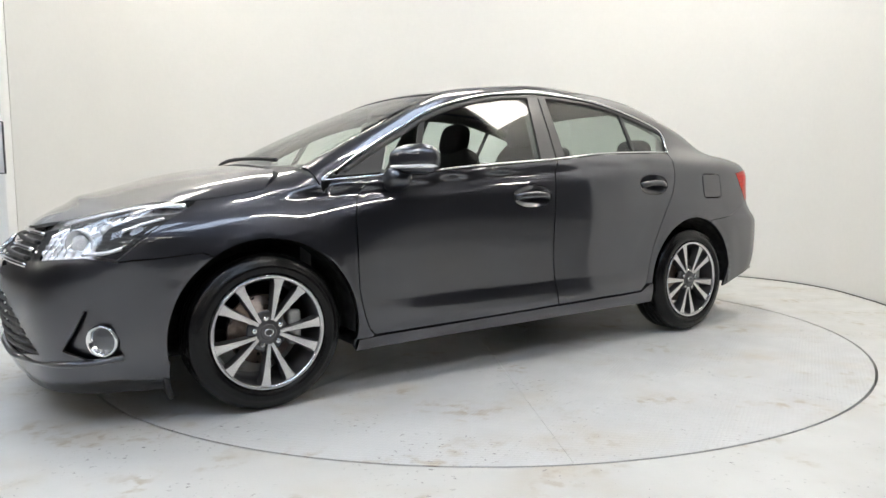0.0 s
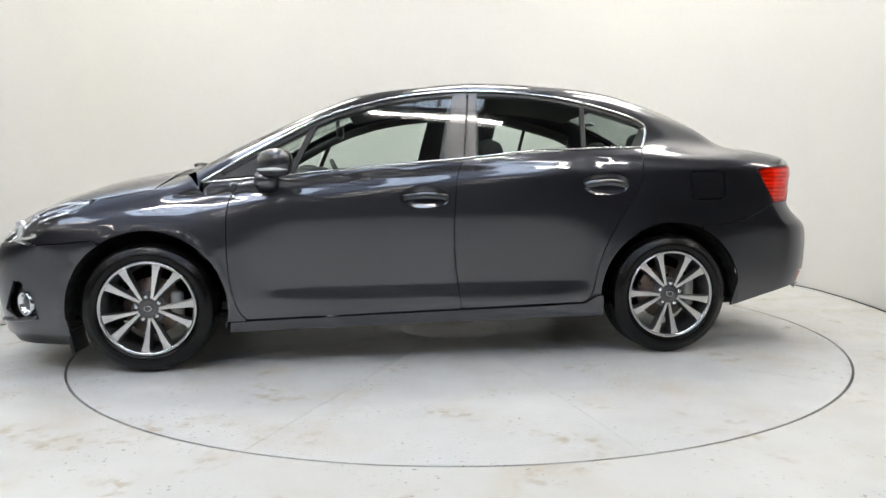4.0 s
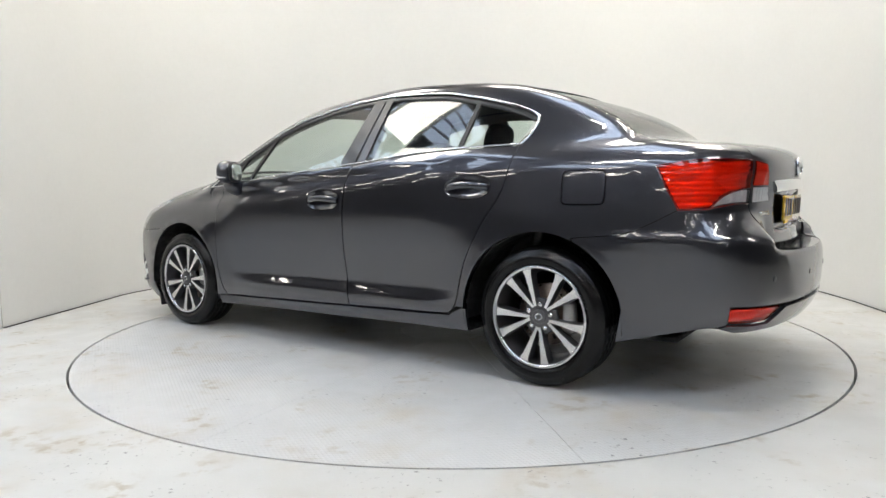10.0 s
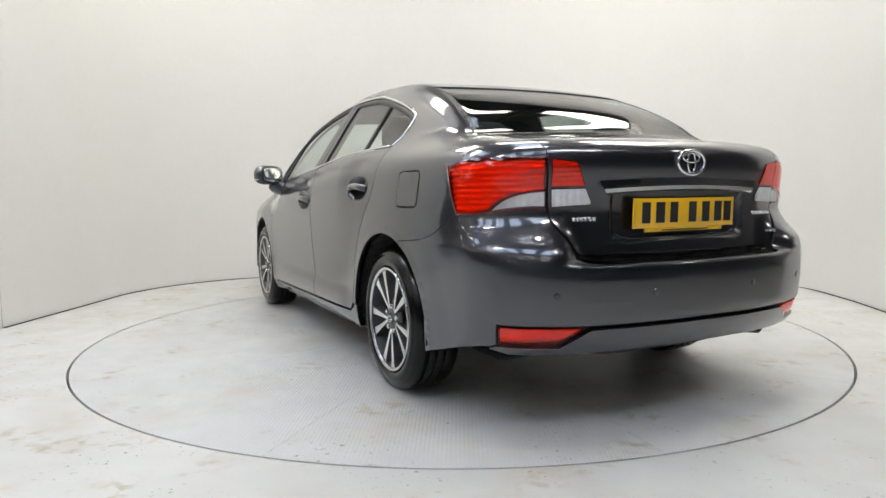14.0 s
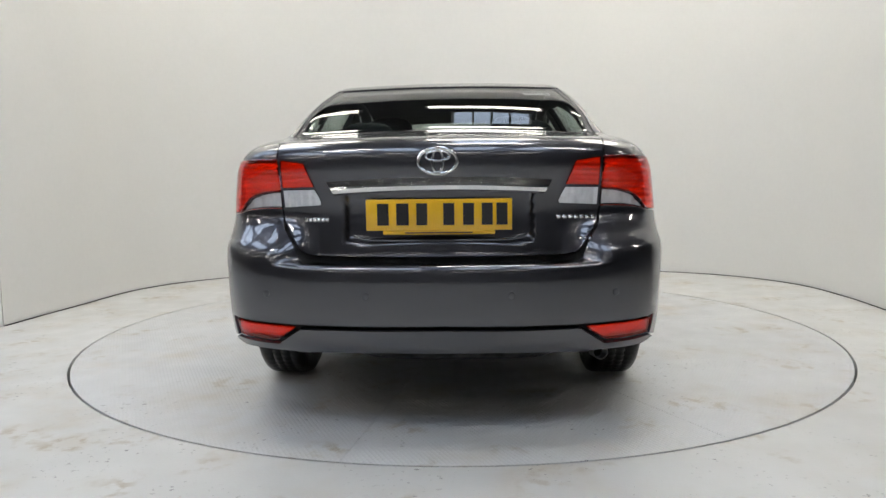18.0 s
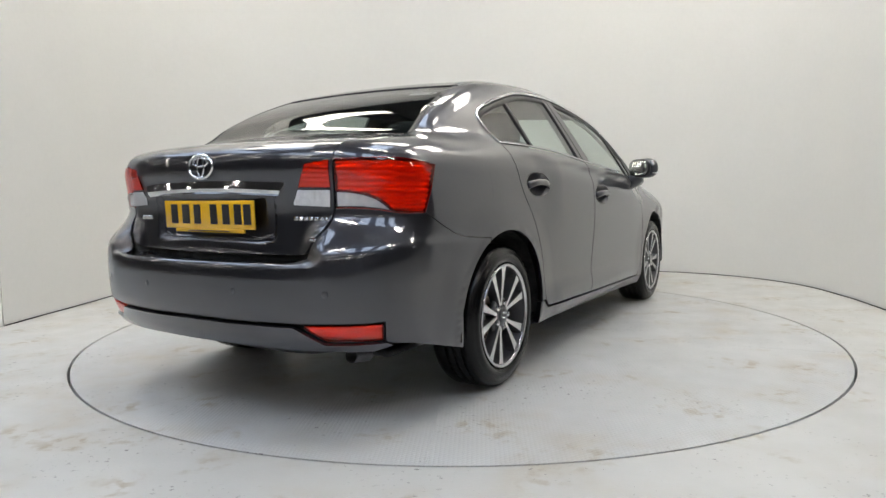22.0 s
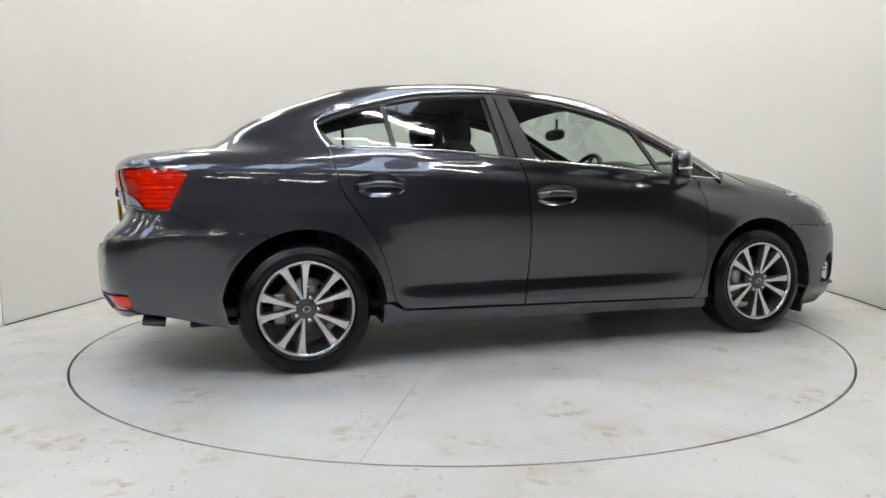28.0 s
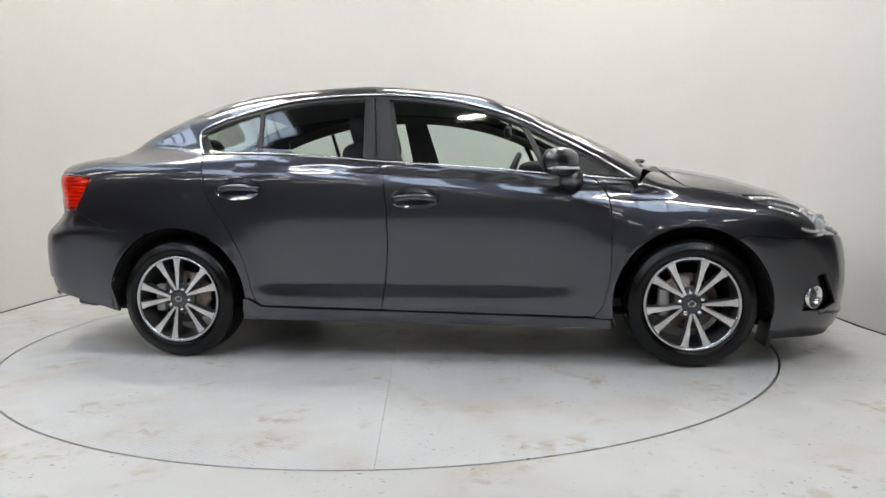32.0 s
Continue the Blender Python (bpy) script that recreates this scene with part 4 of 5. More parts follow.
def build_windows():
    kw = dict(step=0.05, lip=0.004, off=-0.008)
    both("front_window", pane_outline(0.63, -0.118, 0.51, -0.205, 0.03), SIDE, GLASS, car, **kw)
    both("rear_door_window", pane_outline(-0.30, -0.872, -0.335, -0.902, 0.03), SIDE, GLASS, car, **kw)
    both("quarter_window", [(-0.898, 1.12), (-0.926, 1.336), (-1.10, 1.29), (-1.215, 1.245), (-1.24, 1.218), (-1.19, 1.122)], SIDE, GLASS, car, radius=0.02, **kw)
    both("pillar_trim", pane_outline(-0.120, -0.227, -0.208, -0.283, 0.010), SIDE, TRIM, car, step=0.04, off=0.0, gap=0.001)
    both("pillar_trim", pane_outline(-0.237, -0.300, -0.29, -0.338, 0.010), SIDE, TRIM, car, step=0.04, off=0.0, gap=0.001)
    both("window_divider", [(-0.872, 1.11), (-0.9, 1.115), (-0.93, 1.35), (-0.903, 1.358)], SIDE, BLACK, car, step=0.03)
    both("mirror_sail", [(1.03, 0.958), (0.81, 0.975), (0.74, 1.125), (0.85, 1.067)], SIDE, BLACK, car, step=0.03, off=-0.003)
    both("quarter_light", [(0.80, 0.982), (0.66, 0.985), (0.57, 1.215), (0.73, 1.132)], SIDE, GLASS, car, **kw)
    both("window_post", [(0.66, 0.98), (0.625, 0.985), (0.50, 1.255), (0.545, 1.232)], SIDE, BLACK, car, step=0.03, off=-0.002)
    rail = [(x, z - 0.022) for x, z in WINDOW_TOP[4:-22]]
    for flip in (False, True):
        for name, line, w, up in (("window_surround", WINDOW_TOP, 0.014, 0.001), ("belt_moulding", BELT(1.085, -1.212, 40, 0.005), 0.009, 0.002)):
            p, n = side_point(line, up)
            tube(name, p, ring_profile(w, 0.010, 8), CHROME, car, n, flip=flip, label="polished chrome window moulding")
        p, n = side_point(rail, -0.004)
        tube("window_seal", p, ring_profile(0.030, 0.008, 8), BLACK, car, n, flip=flip, label="black rubber window seal")


build_parts = build_body()
build_windows()

# ---------------------------------------------------------------- the car: fittings


def move(bm, m, flip=False):
    bmesh.ops.transform(bm, matrix=m, verts=bm.verts)
    if flip:
        bmesh.ops.scale(bm, vec=(1, -1, 1), verts=bm.verts)
        bmesh.ops.reverse_faces(bm, faces=bm.faces)
    return bm


def blob(size, at, power=2.6, turn=None, n=20, shape=None):
    """A rounded body, boxy for a high power."""
    bm = bmesh.new()
    bmesh.ops.create_uvsphere(bm, u_segments=n * 2, v_segments=n, radius=1)
    for v in bm.verts:
        k = sum(abs(c) ** power for c in v.co) ** (-1 / power)
        v.co = Vector([c * k * s / 2 for c, s in zip(v.co, size)])
        if shape:
            v.co = shape(v.co)
    for f in bm.faces:
        f.smooth = True
    return move(bm, Matrix.Translation(at) @ (turn if turn is not None else Matrix()))


def build_handles(doors):
    for i, (cx, cz, rx, rz) in enumerate(HANDLES):
        for side in (0, 1):
            door = doors[i * 2 + side]
            flip = side == 1

            def dish(uv, poly, cx=cx, cz=cz, rx=rx, rz=rz):
                r = np.minimum(((uv[:, 0] - cx) / rx) ** 2 + ((uv[:, 1] - cz) / rz) ** 2, 1)
                return -0.023 * (1 - r ** 1.5) - 0.0005
            panel("handle_cup", oval(cx, cz, rx, rz, 40, 2.4), SIDE, PAINT, door, step=0.012, lip=0.0, gap=0.0, bulge=dish, flip=flip)
            line = np.array([(x, cz - 0.004 + 0.012 * (1 - ((x - cx) / 0.11) ** 2)) for x in np.linspace(cx + 0.112, cx - 0.112, 22)])
            p, n = side_point(line)
            u = np.linspace(-1, 1, len(p))
            p = p + n * (0.022 - 0.024 * np.abs(u) ** 4)[:, None]
            tube("door_handle", p, ring_profile(0.032, 0.018, 12), PAINT, door, n, flip=flip, label="body-coloured pull handle")


def build_flap(quarters):
    for side in (0, 1):
        if side == 0:
            panel("fuel_flap", FLAP, SIDE, PAINT, quarters[0], step=0.02, gap=0.0045, lip=0.01, off=0.0008)
        else:
            panel("plain_panel", FLAP, SIDE, PAINT, quarters[1], step=0.02, gap=-0.003, lip=0.0, off=-0.0001, flip=True)


def ribs(period, depth, sharp=1.0):
    def f(uv, poly):
        return depth * np.abs(np.sin(uv[:, 1] * math.pi / period)) ** sharp
    return f


def flutes(period, depth):
    def f(uv, poly):
        return depth * np.abs(np.sin(uv[:, 0] * math.pi / period))
    return f


def cells(period, depth, sharp):
    """Ribs across, broken by broad upright facets and a round bowl or two."""
    base = ribs(period, depth, sharp)

    def f(uv, poly):
        u = uv[:, 0] - poly[:, 0].mean()
        v = uv[:, 1] - poly[:, 1].mean()
        bowl = sum(np.exp(-(((u - at) ** 2 + (v - 0.01) ** 2) / 0.028 ** 2)) for at in (-0.07, 0.06))
        return base(uv, poly) * (1 - 0.7 * bowl) - 0.006 * bowl + 0.0035 * np.sin(u * 2 * math.pi / 0.062)
    return f


def build_tail_lamps():
    outer = LAMP_TOP + [(-1.905, 0.842, 0.9)] + LAMP_FOOT
    arc = smooth([(-2.06, 0.772, 0.817), (-2.082, 0.75, 0.845), (-2.107, 0.715, 0.871), (-2.138, 0.655, 0.889), (-2.17, 0.588, 0.895)], 4)
    red = LAMP_TOP + [(-1.905, 0.842, 0.9), (-1.953, 0.838, 0.812), (-2.0, 0.815, 0.812)] + arc
    pale = [(x, y, z - 0.004) for x, y, z in arc[::-1]] + smooth([(-2.07, 0.762, 0.818), (-2.10, 0.73, 0.827), (-2.136, 0.66, 0.834), (-2.165, 0.585, 0.834)], 3)
    inner_red = [(-2.17, 0.574, 1.003), (-2.215, 0.488, 0.994), (-2.22, 0.452, 0.905), (-2.17, 0.574, 0.905)]
    inner_pale = [(-2.17, 0.574, 0.90), (-2.22, 0.450, 0.90), (-2.22, 0.425, 0.85), (-2.22, 0.43, 0.838), (-2.17, 0.571, 0.832)]
    face = Slant((1, 0, -0.15))
    for flip in (False, True):
        lamp = panel("tail_lamp", WRAP.flat(outer), WRAP, SHADE, car, given=True, step=0.03, off=-0.024, lip=0.0, gap=-0.004, flip=flip, label="wrap-round tail lamp, red above and clear below")
        glassy = dict(step=0.02, off=0.002, lip=0.010, flip=flip)
        inside = dict(step=0.006, off=-0.014, lip=0.0, gap=0.003, flip=flip)
        panel("red_lens", WRAP.flat(red), WRAP, REDGLASS, lamp, given=True, gap=0.0012, **glassy)
        panel("lamp_reflector", WRAP.flat(red), WRAP, BARS, lamp, given=True, bulge=cells(0.021, 0.012, 0.8), **inside)
        panel("clear_lens", WRAP.flat(pale), WRAP, COVER, lamp, given=True, gap=0.0015, **glassy)
        panel("lamp_reflector", WRAP.flat(pale), WRAP, FLUTED, lamp, given=True, bulge=flutes(0.030, 0.007), **inside)
        q = on_wrap(WRAP.flat(LAMP_TOP + [(-1.905, 0.842, 0.9)] + LAMP_FOOT))
        tube("lens_edge", q, ring_profile(0.007, 0.005, 6), LENSEDGE, lamp, normal_of(q), flip=flip, label="dark red lens edge")
        q = on_wrap(WRAP.flat(arc))
        tube("lens_seam", q + normal_of(q) * 0.002, ring_profile(0.006, 0.004, 6), LENSEDGE, lamp, normal_of(q), flip=flip)
        lid = panel("boot_lamp", inner_red + inner_pale[1:], face, SHADE, car, step=0.02, off=0.0006, lip=0.0, gap=0.001, flip=flip, label="boot lid lamp section, red above and clear below")
        glassy = dict(step=0.02, off=0.007, lip=0.014, flip=flip)
        inside["off"] = 0.0012
        panel("red_lens", inner_red, face, REDGLASS, lid, gap=0.001, radius=0.008, **glassy)
        panel("lamp_reflector", inner_red, face, BARS, lid, bulge=ribs(0.0165, 0.0045, 0.8), **inside)
        panel("clear_lens", inner_pale, face, COVER, lid, gap=0.0015, radius=0.012, **glassy)
        panel("lamp_reflector", inner_pale, face, FLUTED, lid, bulge=flutes(0.024, 0.0045), **inside)
        refl = [(-2.14, 0.77, 0.418), (-2.283, 0.512, 0.408), (-2.24, 0.592, 0.352), (-2.136, 0.77, 0.356)]
        refl_ob = panel("bumper_reflector", WRAP.flat(refl), WRAP, BARS, car, given=True, step=0.008, off=-0.018, lip=0.0, gap=0.002, bulge=ribs(0.05, 0.006), flip=flip, label="red reflector in the rear bumper")
        panel("red_lens", WRAP.flat(refl), WRAP, REDGLASS, refl_ob, given=True, step=0.02, off=-0.005, lip=0.012, gap=0.001, radius=0.008, flip=flip)


def build_rear_fittings():
    def on_tail(y, z, out=0.0):
        p = on_rear(np.array([(y, z)]))
        return (p + normal_of(p) * out)[0]

    # chrome garnish above the plate
    us = np.linspace(-1, 1, 48)
    rows = []
    for dz, out in ((-0.024, -0.004), (-0.024, 0.012), (-0.018, 0.016), (-0.004, 0.015), (0.004, 0.012), (0.024, 0.004), (0.024, -0.004)):
        q = on_rear(np.array([(u * (0.389 + 0.6 * dz), 0.918) for u in us]))
        rows.append(q + np.array([(-out - 0.2 * dz, 0.0, dz - 0.018 + 0.012 * (1 - u * u)) for u in us]))
    bm = bmesh.new()
    rows = [[bm.verts.new(v) for v in r] for r in rows]
    for a, b in zip(rows, rows[1:]):
        for i in range(len(us) - 1):
            bm.faces.new((a[i], a[i + 1], b[i + 1], b[i]))
    for i in (0, -1):
        bm.faces.new([r[i] for r in rows])
    bmesh.ops.recalc_face_normals(bm, faces=bm.faces)
    part("boot_garnish", bm, CHROME, car, "wide polished chrome garnish strip")
    # oval emblem
    c = Vector(on_tail(0, 0.993, 0.004))
    turn = Vector(normal_of(on_rear(np.array([(0, 0.993)])))[0]).to_track_quat("Z", "Y").to_matrix().to_4x4()
    place = Matrix.Translation(c) @ turn

    def loop(rx, ry, x=0, y=0, z=0.0, r=0.006):
        pts = [(x + rx * math.cos(a), y + ry * math.sin(a), z) for a in np.linspace(0, 2 * math.pi, 40, endpoint=False)]
        return [tuple(place @ Vector(q)) for q in pts]
    nz = np.tile(tuple((turn @ Vector((0, 0, 1)))), (40, 1))
    emblem = tube("emblem", loop(0.068, 0.045), ring_profile(0.013, 0.013, 10), CHROME, car, nz, closed=True, label="chrome oval emblem")
    tube("emblem_ring", loop(0.042, 0.017, 0, 0.018), ring_profile(0.009, 0.009, 8), CHROME, emblem, nz, closed=True)
    tube("emblem_ring", loop(0.019, 0.040, 0, 0.0), ring_profile(0.009, 0.009, 8), CHROME, emblem, nz, closed=True)
    # number plate
    plate = new("number_plate")
    plate.parent = car
    tilt = Matrix.Translation((-2.247, 0, 0.805)) @ Matrix.Rotation(radians(-2), 4, "Y")
    part("plate_face", move(block((0.008, 0.52, 0.112), (0, 0, 0), 0.003), tilt), YELLOW, plate, "yellow reflective plate")
    part("plate_holder", move(block((0.010, 0.40, 0.016), (0.001, 0, -0.063), 0.003), tilt), YELLOW, plate)
    part("plate_text", move(block((0.003, 0.24, 0.004), (-0.0055, 0, -0.064)), tilt), INK, plate)
    for y, w in ((0.199, 0.052), (0.129, 0.056), (0.06, 0.05), (-0.036, 0.05), (-0.106, 0.05), (-0.172, 0.05), (-0.236 + 0.012, 0.05)):
        part("plate_bar", move(block((0.002, w * 0.78, 0.078), (-0.0048, y, 0.002)), tilt), INK, plate, "plain black bar")
    # badges as plain bars
    for y0, y1, z, h, count in ((0.40, 0.495, 0.788, 0.017, 6), (-0.565, -0.42, 0.792, 0.016, 7), (-0.545, -0.497, 0.716, 0.013, 3)):
        wide = (y1 - y0) / count
        for k in range(count):
            q = on_rear(np.array([(y0 + wide * (k + f), z) for f in (0.12, 0.5, 0.86)]))
            tube("badge_bar", q, [(-h / 2, -0.002), (h / 2, -0.002), (h / 2, 0.003), (-h / 2, 0.003)], SATIN, car, normal_of(q), label="small satin metal badge bar")
    lip = on_rear(np.array([(y, 0.712 + 0.02 * max(0, abs(y) - 0.26) / 0.06) for y in np.linspace(-0.31, 0.31, 40)]))
    tube("plate_recess_lip", lip, ring_profile(0.008, 0.008, 8), PAINT, car, normal_of(lip))
    # label in the rear window
    q = Slant((0.5, 0, -0.86)).lift(Slant((0.5, 0, -0.86)).flat([(-1.30, -0.43, 1.25)]))[0]
    lab = new("window_label")
    lab.parent = car
    face = Matrix.Translation(Vector(q) + Vector((0.006, 0, -0.01))) @ Vector(normal_of(np.array([q]))[0]).to_track_quat("Z", "Y").to_matrix().to_4x4()
    part("label_paper", move(block((0.13, 0.045, 0.001), (0, 0, 0)), face), PAPER, lab, "small white window label")
    part("label_bar", move(block((0.02, 0.028, 0.001), (0.045, 0, 0.001)), face), INK, lab)
    part("label_bar", move(block((0.06, 0.006, 0.001), (-0.02, 0.004, 0.001)), face), INK, lab)
    # exhaust and silencer
    part("exhaust_tip", move(lathe([(0.026, -0.10), (0.029, 0.0), (0.027, 0.004), (0.024, 0.0), (0.023, -0.08)], 28, "x"), Matrix.Translation((-2.11, -0.60, 0.275)) @ Matrix.Rotation(math.pi, 4, "Z") @ Matrix.Rotation(radians(-10), 4, "Y")), POCKET, car, "dark steel exhaust tip")
    part("silencer", blob((0.36, 0.80, 0.11), (-1.93, -0.05, 0.285), 4), SHADE, car, "dark rear silencer box")
    # parking sensors
    for y in (0.25, -0.25, 0.62, -0.62):
        q = on_rear(np.array([(y, 0.53)]))
        nn = Vector(normal_of(q)[0])
        part("parking_sensor", move(lathe([(0.0125, -0.004), (0.0125, 0.0015), (0.011, 0.0022), (0.0, 0.0022)], 20, "z"), Matrix.Translation(q[0]) @ nn.to_track_quat("Z", "Y").to_matrix().to_4x4()), PAINT, car)


def facets(uv, poly):
    """Stepped reflector cells inside a head lamp."""
    return 0.010 * np.abs(np.sin(uv[:, 1] * math.pi / 0.031 + uv[:, 0] * 9)) + 0.008 * np.abs(np.sin(uv[:, 0] * math.pi / 0.043))


def build_head_lamps():
    view = Slant((-0.62, -0.6, -0.42))
    out = ([(1.607, 0.797, 0.856), (1.704, 0.832, 0.798), (1.808, 0.846, 0.719), (1.898, 0.829, 0.644), (1.988, 0.774, 0.664), (2.073, 0.698, 0.658), (2.141, 0.582, 0.65)]
           + [(2.135, 0.52, 0.70), (2.085, 0.47, 0.745)] + BONNET_SIDE[:8:-1])
    for flip in (False, True):
        lamp = panel("head_lamp", out, view, BOWL, car, step=0.014, off=-0.042, lip=0.0, gap=-0.004, flip=flip, bulge=facets, label="swept-back clear head lamp")
        panel("lamp_cover", out, view, COVER, lamp, step=0.02, off=0.001, lip=0.006, gap=0.001, flip=flip)
        mask = [(1.66, 0.800, 0.820), (1.704, 0.826, 0.795), (1.808, 0.840, 0.722), (1.893, 0.829, 0.652), (1.965, 0.79, 0.668), (1.955, 0.765, 0.72), (1.90, 0.75, 0.77), (1.80, 0.765, 0.80)]
        panel("lamp_mask", mask, view, BLACK, lamp, step=0.007, off=-0.018, lip=0.012, gap=0.0, flip=flip, bulge=ribs(0.009, 0.003))
        for strip, wide in ((((1.72, 0.808, 0.800), (1.79, 0.800, 0.775), (1.86, 0.785, 0.745)), 0.014), (((1.87, 0.815, 0.69), (1.93, 0.795, 0.675), (2.0, 0.755, 0.675)), 0.016)):
            q = view.lift(view.flat(smooth(strip, 6)))
            nn = normal_of(q)
            tube("lamp_blade", q - nn * 0.012, ring_profile(wide, 0.008, 8), BOWL, lamp, nn, flip=flip)
        for place, r in (((2.015, 0.705, 0.712), 0.058), ((1.925, 0.735, 0.765), 0.034)):
            q = view.lift(view.flat([place]))
            at = Vector((q - normal_of(q) * 0.024)[0])
            m = Matrix.Translation(at) @ Vector((0.72, 0.66, -0.05)).to_track_quat("Z", "Y").to_matrix().to_4x4()
            part("lamp_bowl", move(lathe([(r * 1.05, -0.02), (r, 0.0), (r * 0.95, -0.004), (r * 0.75, -0.018), (r * 0.4, -0.03), (0, -0.03)], 28, "z"), m, flip), BOWL, lamp)
            part("projector_lens", move(lathe([(r * 0.66, -0.016), (r * 0.62, -0.004), (r * 0.38, 0.006), (0, 0.010)], 24, "z"), m, flip), PALE, lamp)
        strip = [(2.02, 0.47, 0.772), (1.95, 0.55, 0.79), (1.871, 0.635, 0.808), (1.74, 0.728, 0.832), (1.635, 0.785, 0.848)]
        q = view.lift(view.flat(smooth(strip, 6)))
        nn = normal_of(q)
        tube("lamp_brow", q - nn * 0.009, ring_profile(0.034, 0.010, 8), BOWL, lamp, nn, flip=flip)
    # upper grille
    grille = [(2.15, 0.57, 0.645), (2.14, 0.515, 0.70), (2.09, 0.465, 0.748), (2.045, 0.40, 0.768)] + [(2.14, 0.22, 0.75), (2.17, 0.0, 0.748)]
    grille = grille + [(x, -y, z) for x, y, z in grille[-2::-1]]
    foot = [(2.20, 0.4, 0.627), (2.25, 0.2, 0.607), (2.27, 0.0, 0.602)]
    grille = grille + [(x, -y, z) for x, y, z in foot[:-1]] + foot[::-1]
    view = Slant((-1, 0, -0.45))
    g = panel("front_grille", grille, view, BLACK, car, step=0.04, off=-0.03, lip=0.0, gap=0.0)
    for k in range(5):
        f = (k + 0.5) / 5
        half = 0.42 + 0.13 * (1 - f)
        q = on_front(np.array([(y, 0.625 + 0.135 * f - 0.012 * (y / 0.5) ** 2) for y in np.linspace(-half, half, 40)]))
        tube("slat", q - normal_of(q) * 0.006, ring_profile(0.020, 0.02, 8), CHROME if k in (0, 2, 4) else BLACK, g, normal_of(q))
    q = on_front(np.array([(0.07 * math.cos(a), 0.675 + 0.045 * math.sin(a)) for a in np.linspace(0, 2 * math.pi, 36, endpoint=False)]))
    tube("front_emblem", q + (0.012, 0, 0), ring_profile(0.014, 0.014, 8), CHROME, g, normal_of(q), closed=True, label="chrome oval emblem")


def build_mirrors():
    for flip in (False, True):
        top = new("door_mirror")
        top.parent = car
        top["label"] = "body-coloured door mirror with a clear indicator strip"

        swing = Matrix.Translation((0.705, 0.962, 1.03)) @ Matrix.Rotation(radians(35), 4, "Z")

        def shape(c):
            return Vector((c.x, c.y, c.z * (1 + 0.7 * c.y)))
        part("mirror_shell", move(blob((0.108, 0.235, 0.135), (0.008, 0, 0), 2.5, None, 16, shape), swing, flip), PAINT, top)
        part("mirror_rim", move(blob((0.03, 0.215, 0.127), (-0.034, 0, 0), 2.8), swing, flip), BLACK, top)
        part("mirror_glass", move(blob((0.012, 0.185, 0.102), (-0.047, 0, 0), 3.2), swing, flip), MIRROR, top, "silvered mirror glass")
        part("indicator", move(blob((0.098, 0.222, 0.024), (0.014, 0.0, -0.032), 3.0), swing, flip), PALE, top, "clear indicator lens")
        part("mirror_foot", move(blob((0.12, 0.13, 0.10), (0.755, 0.885, 0.945), 2.8, Matrix.Rotation(radians(25), 4, "X")), Matrix(), flip), PAINT, top)


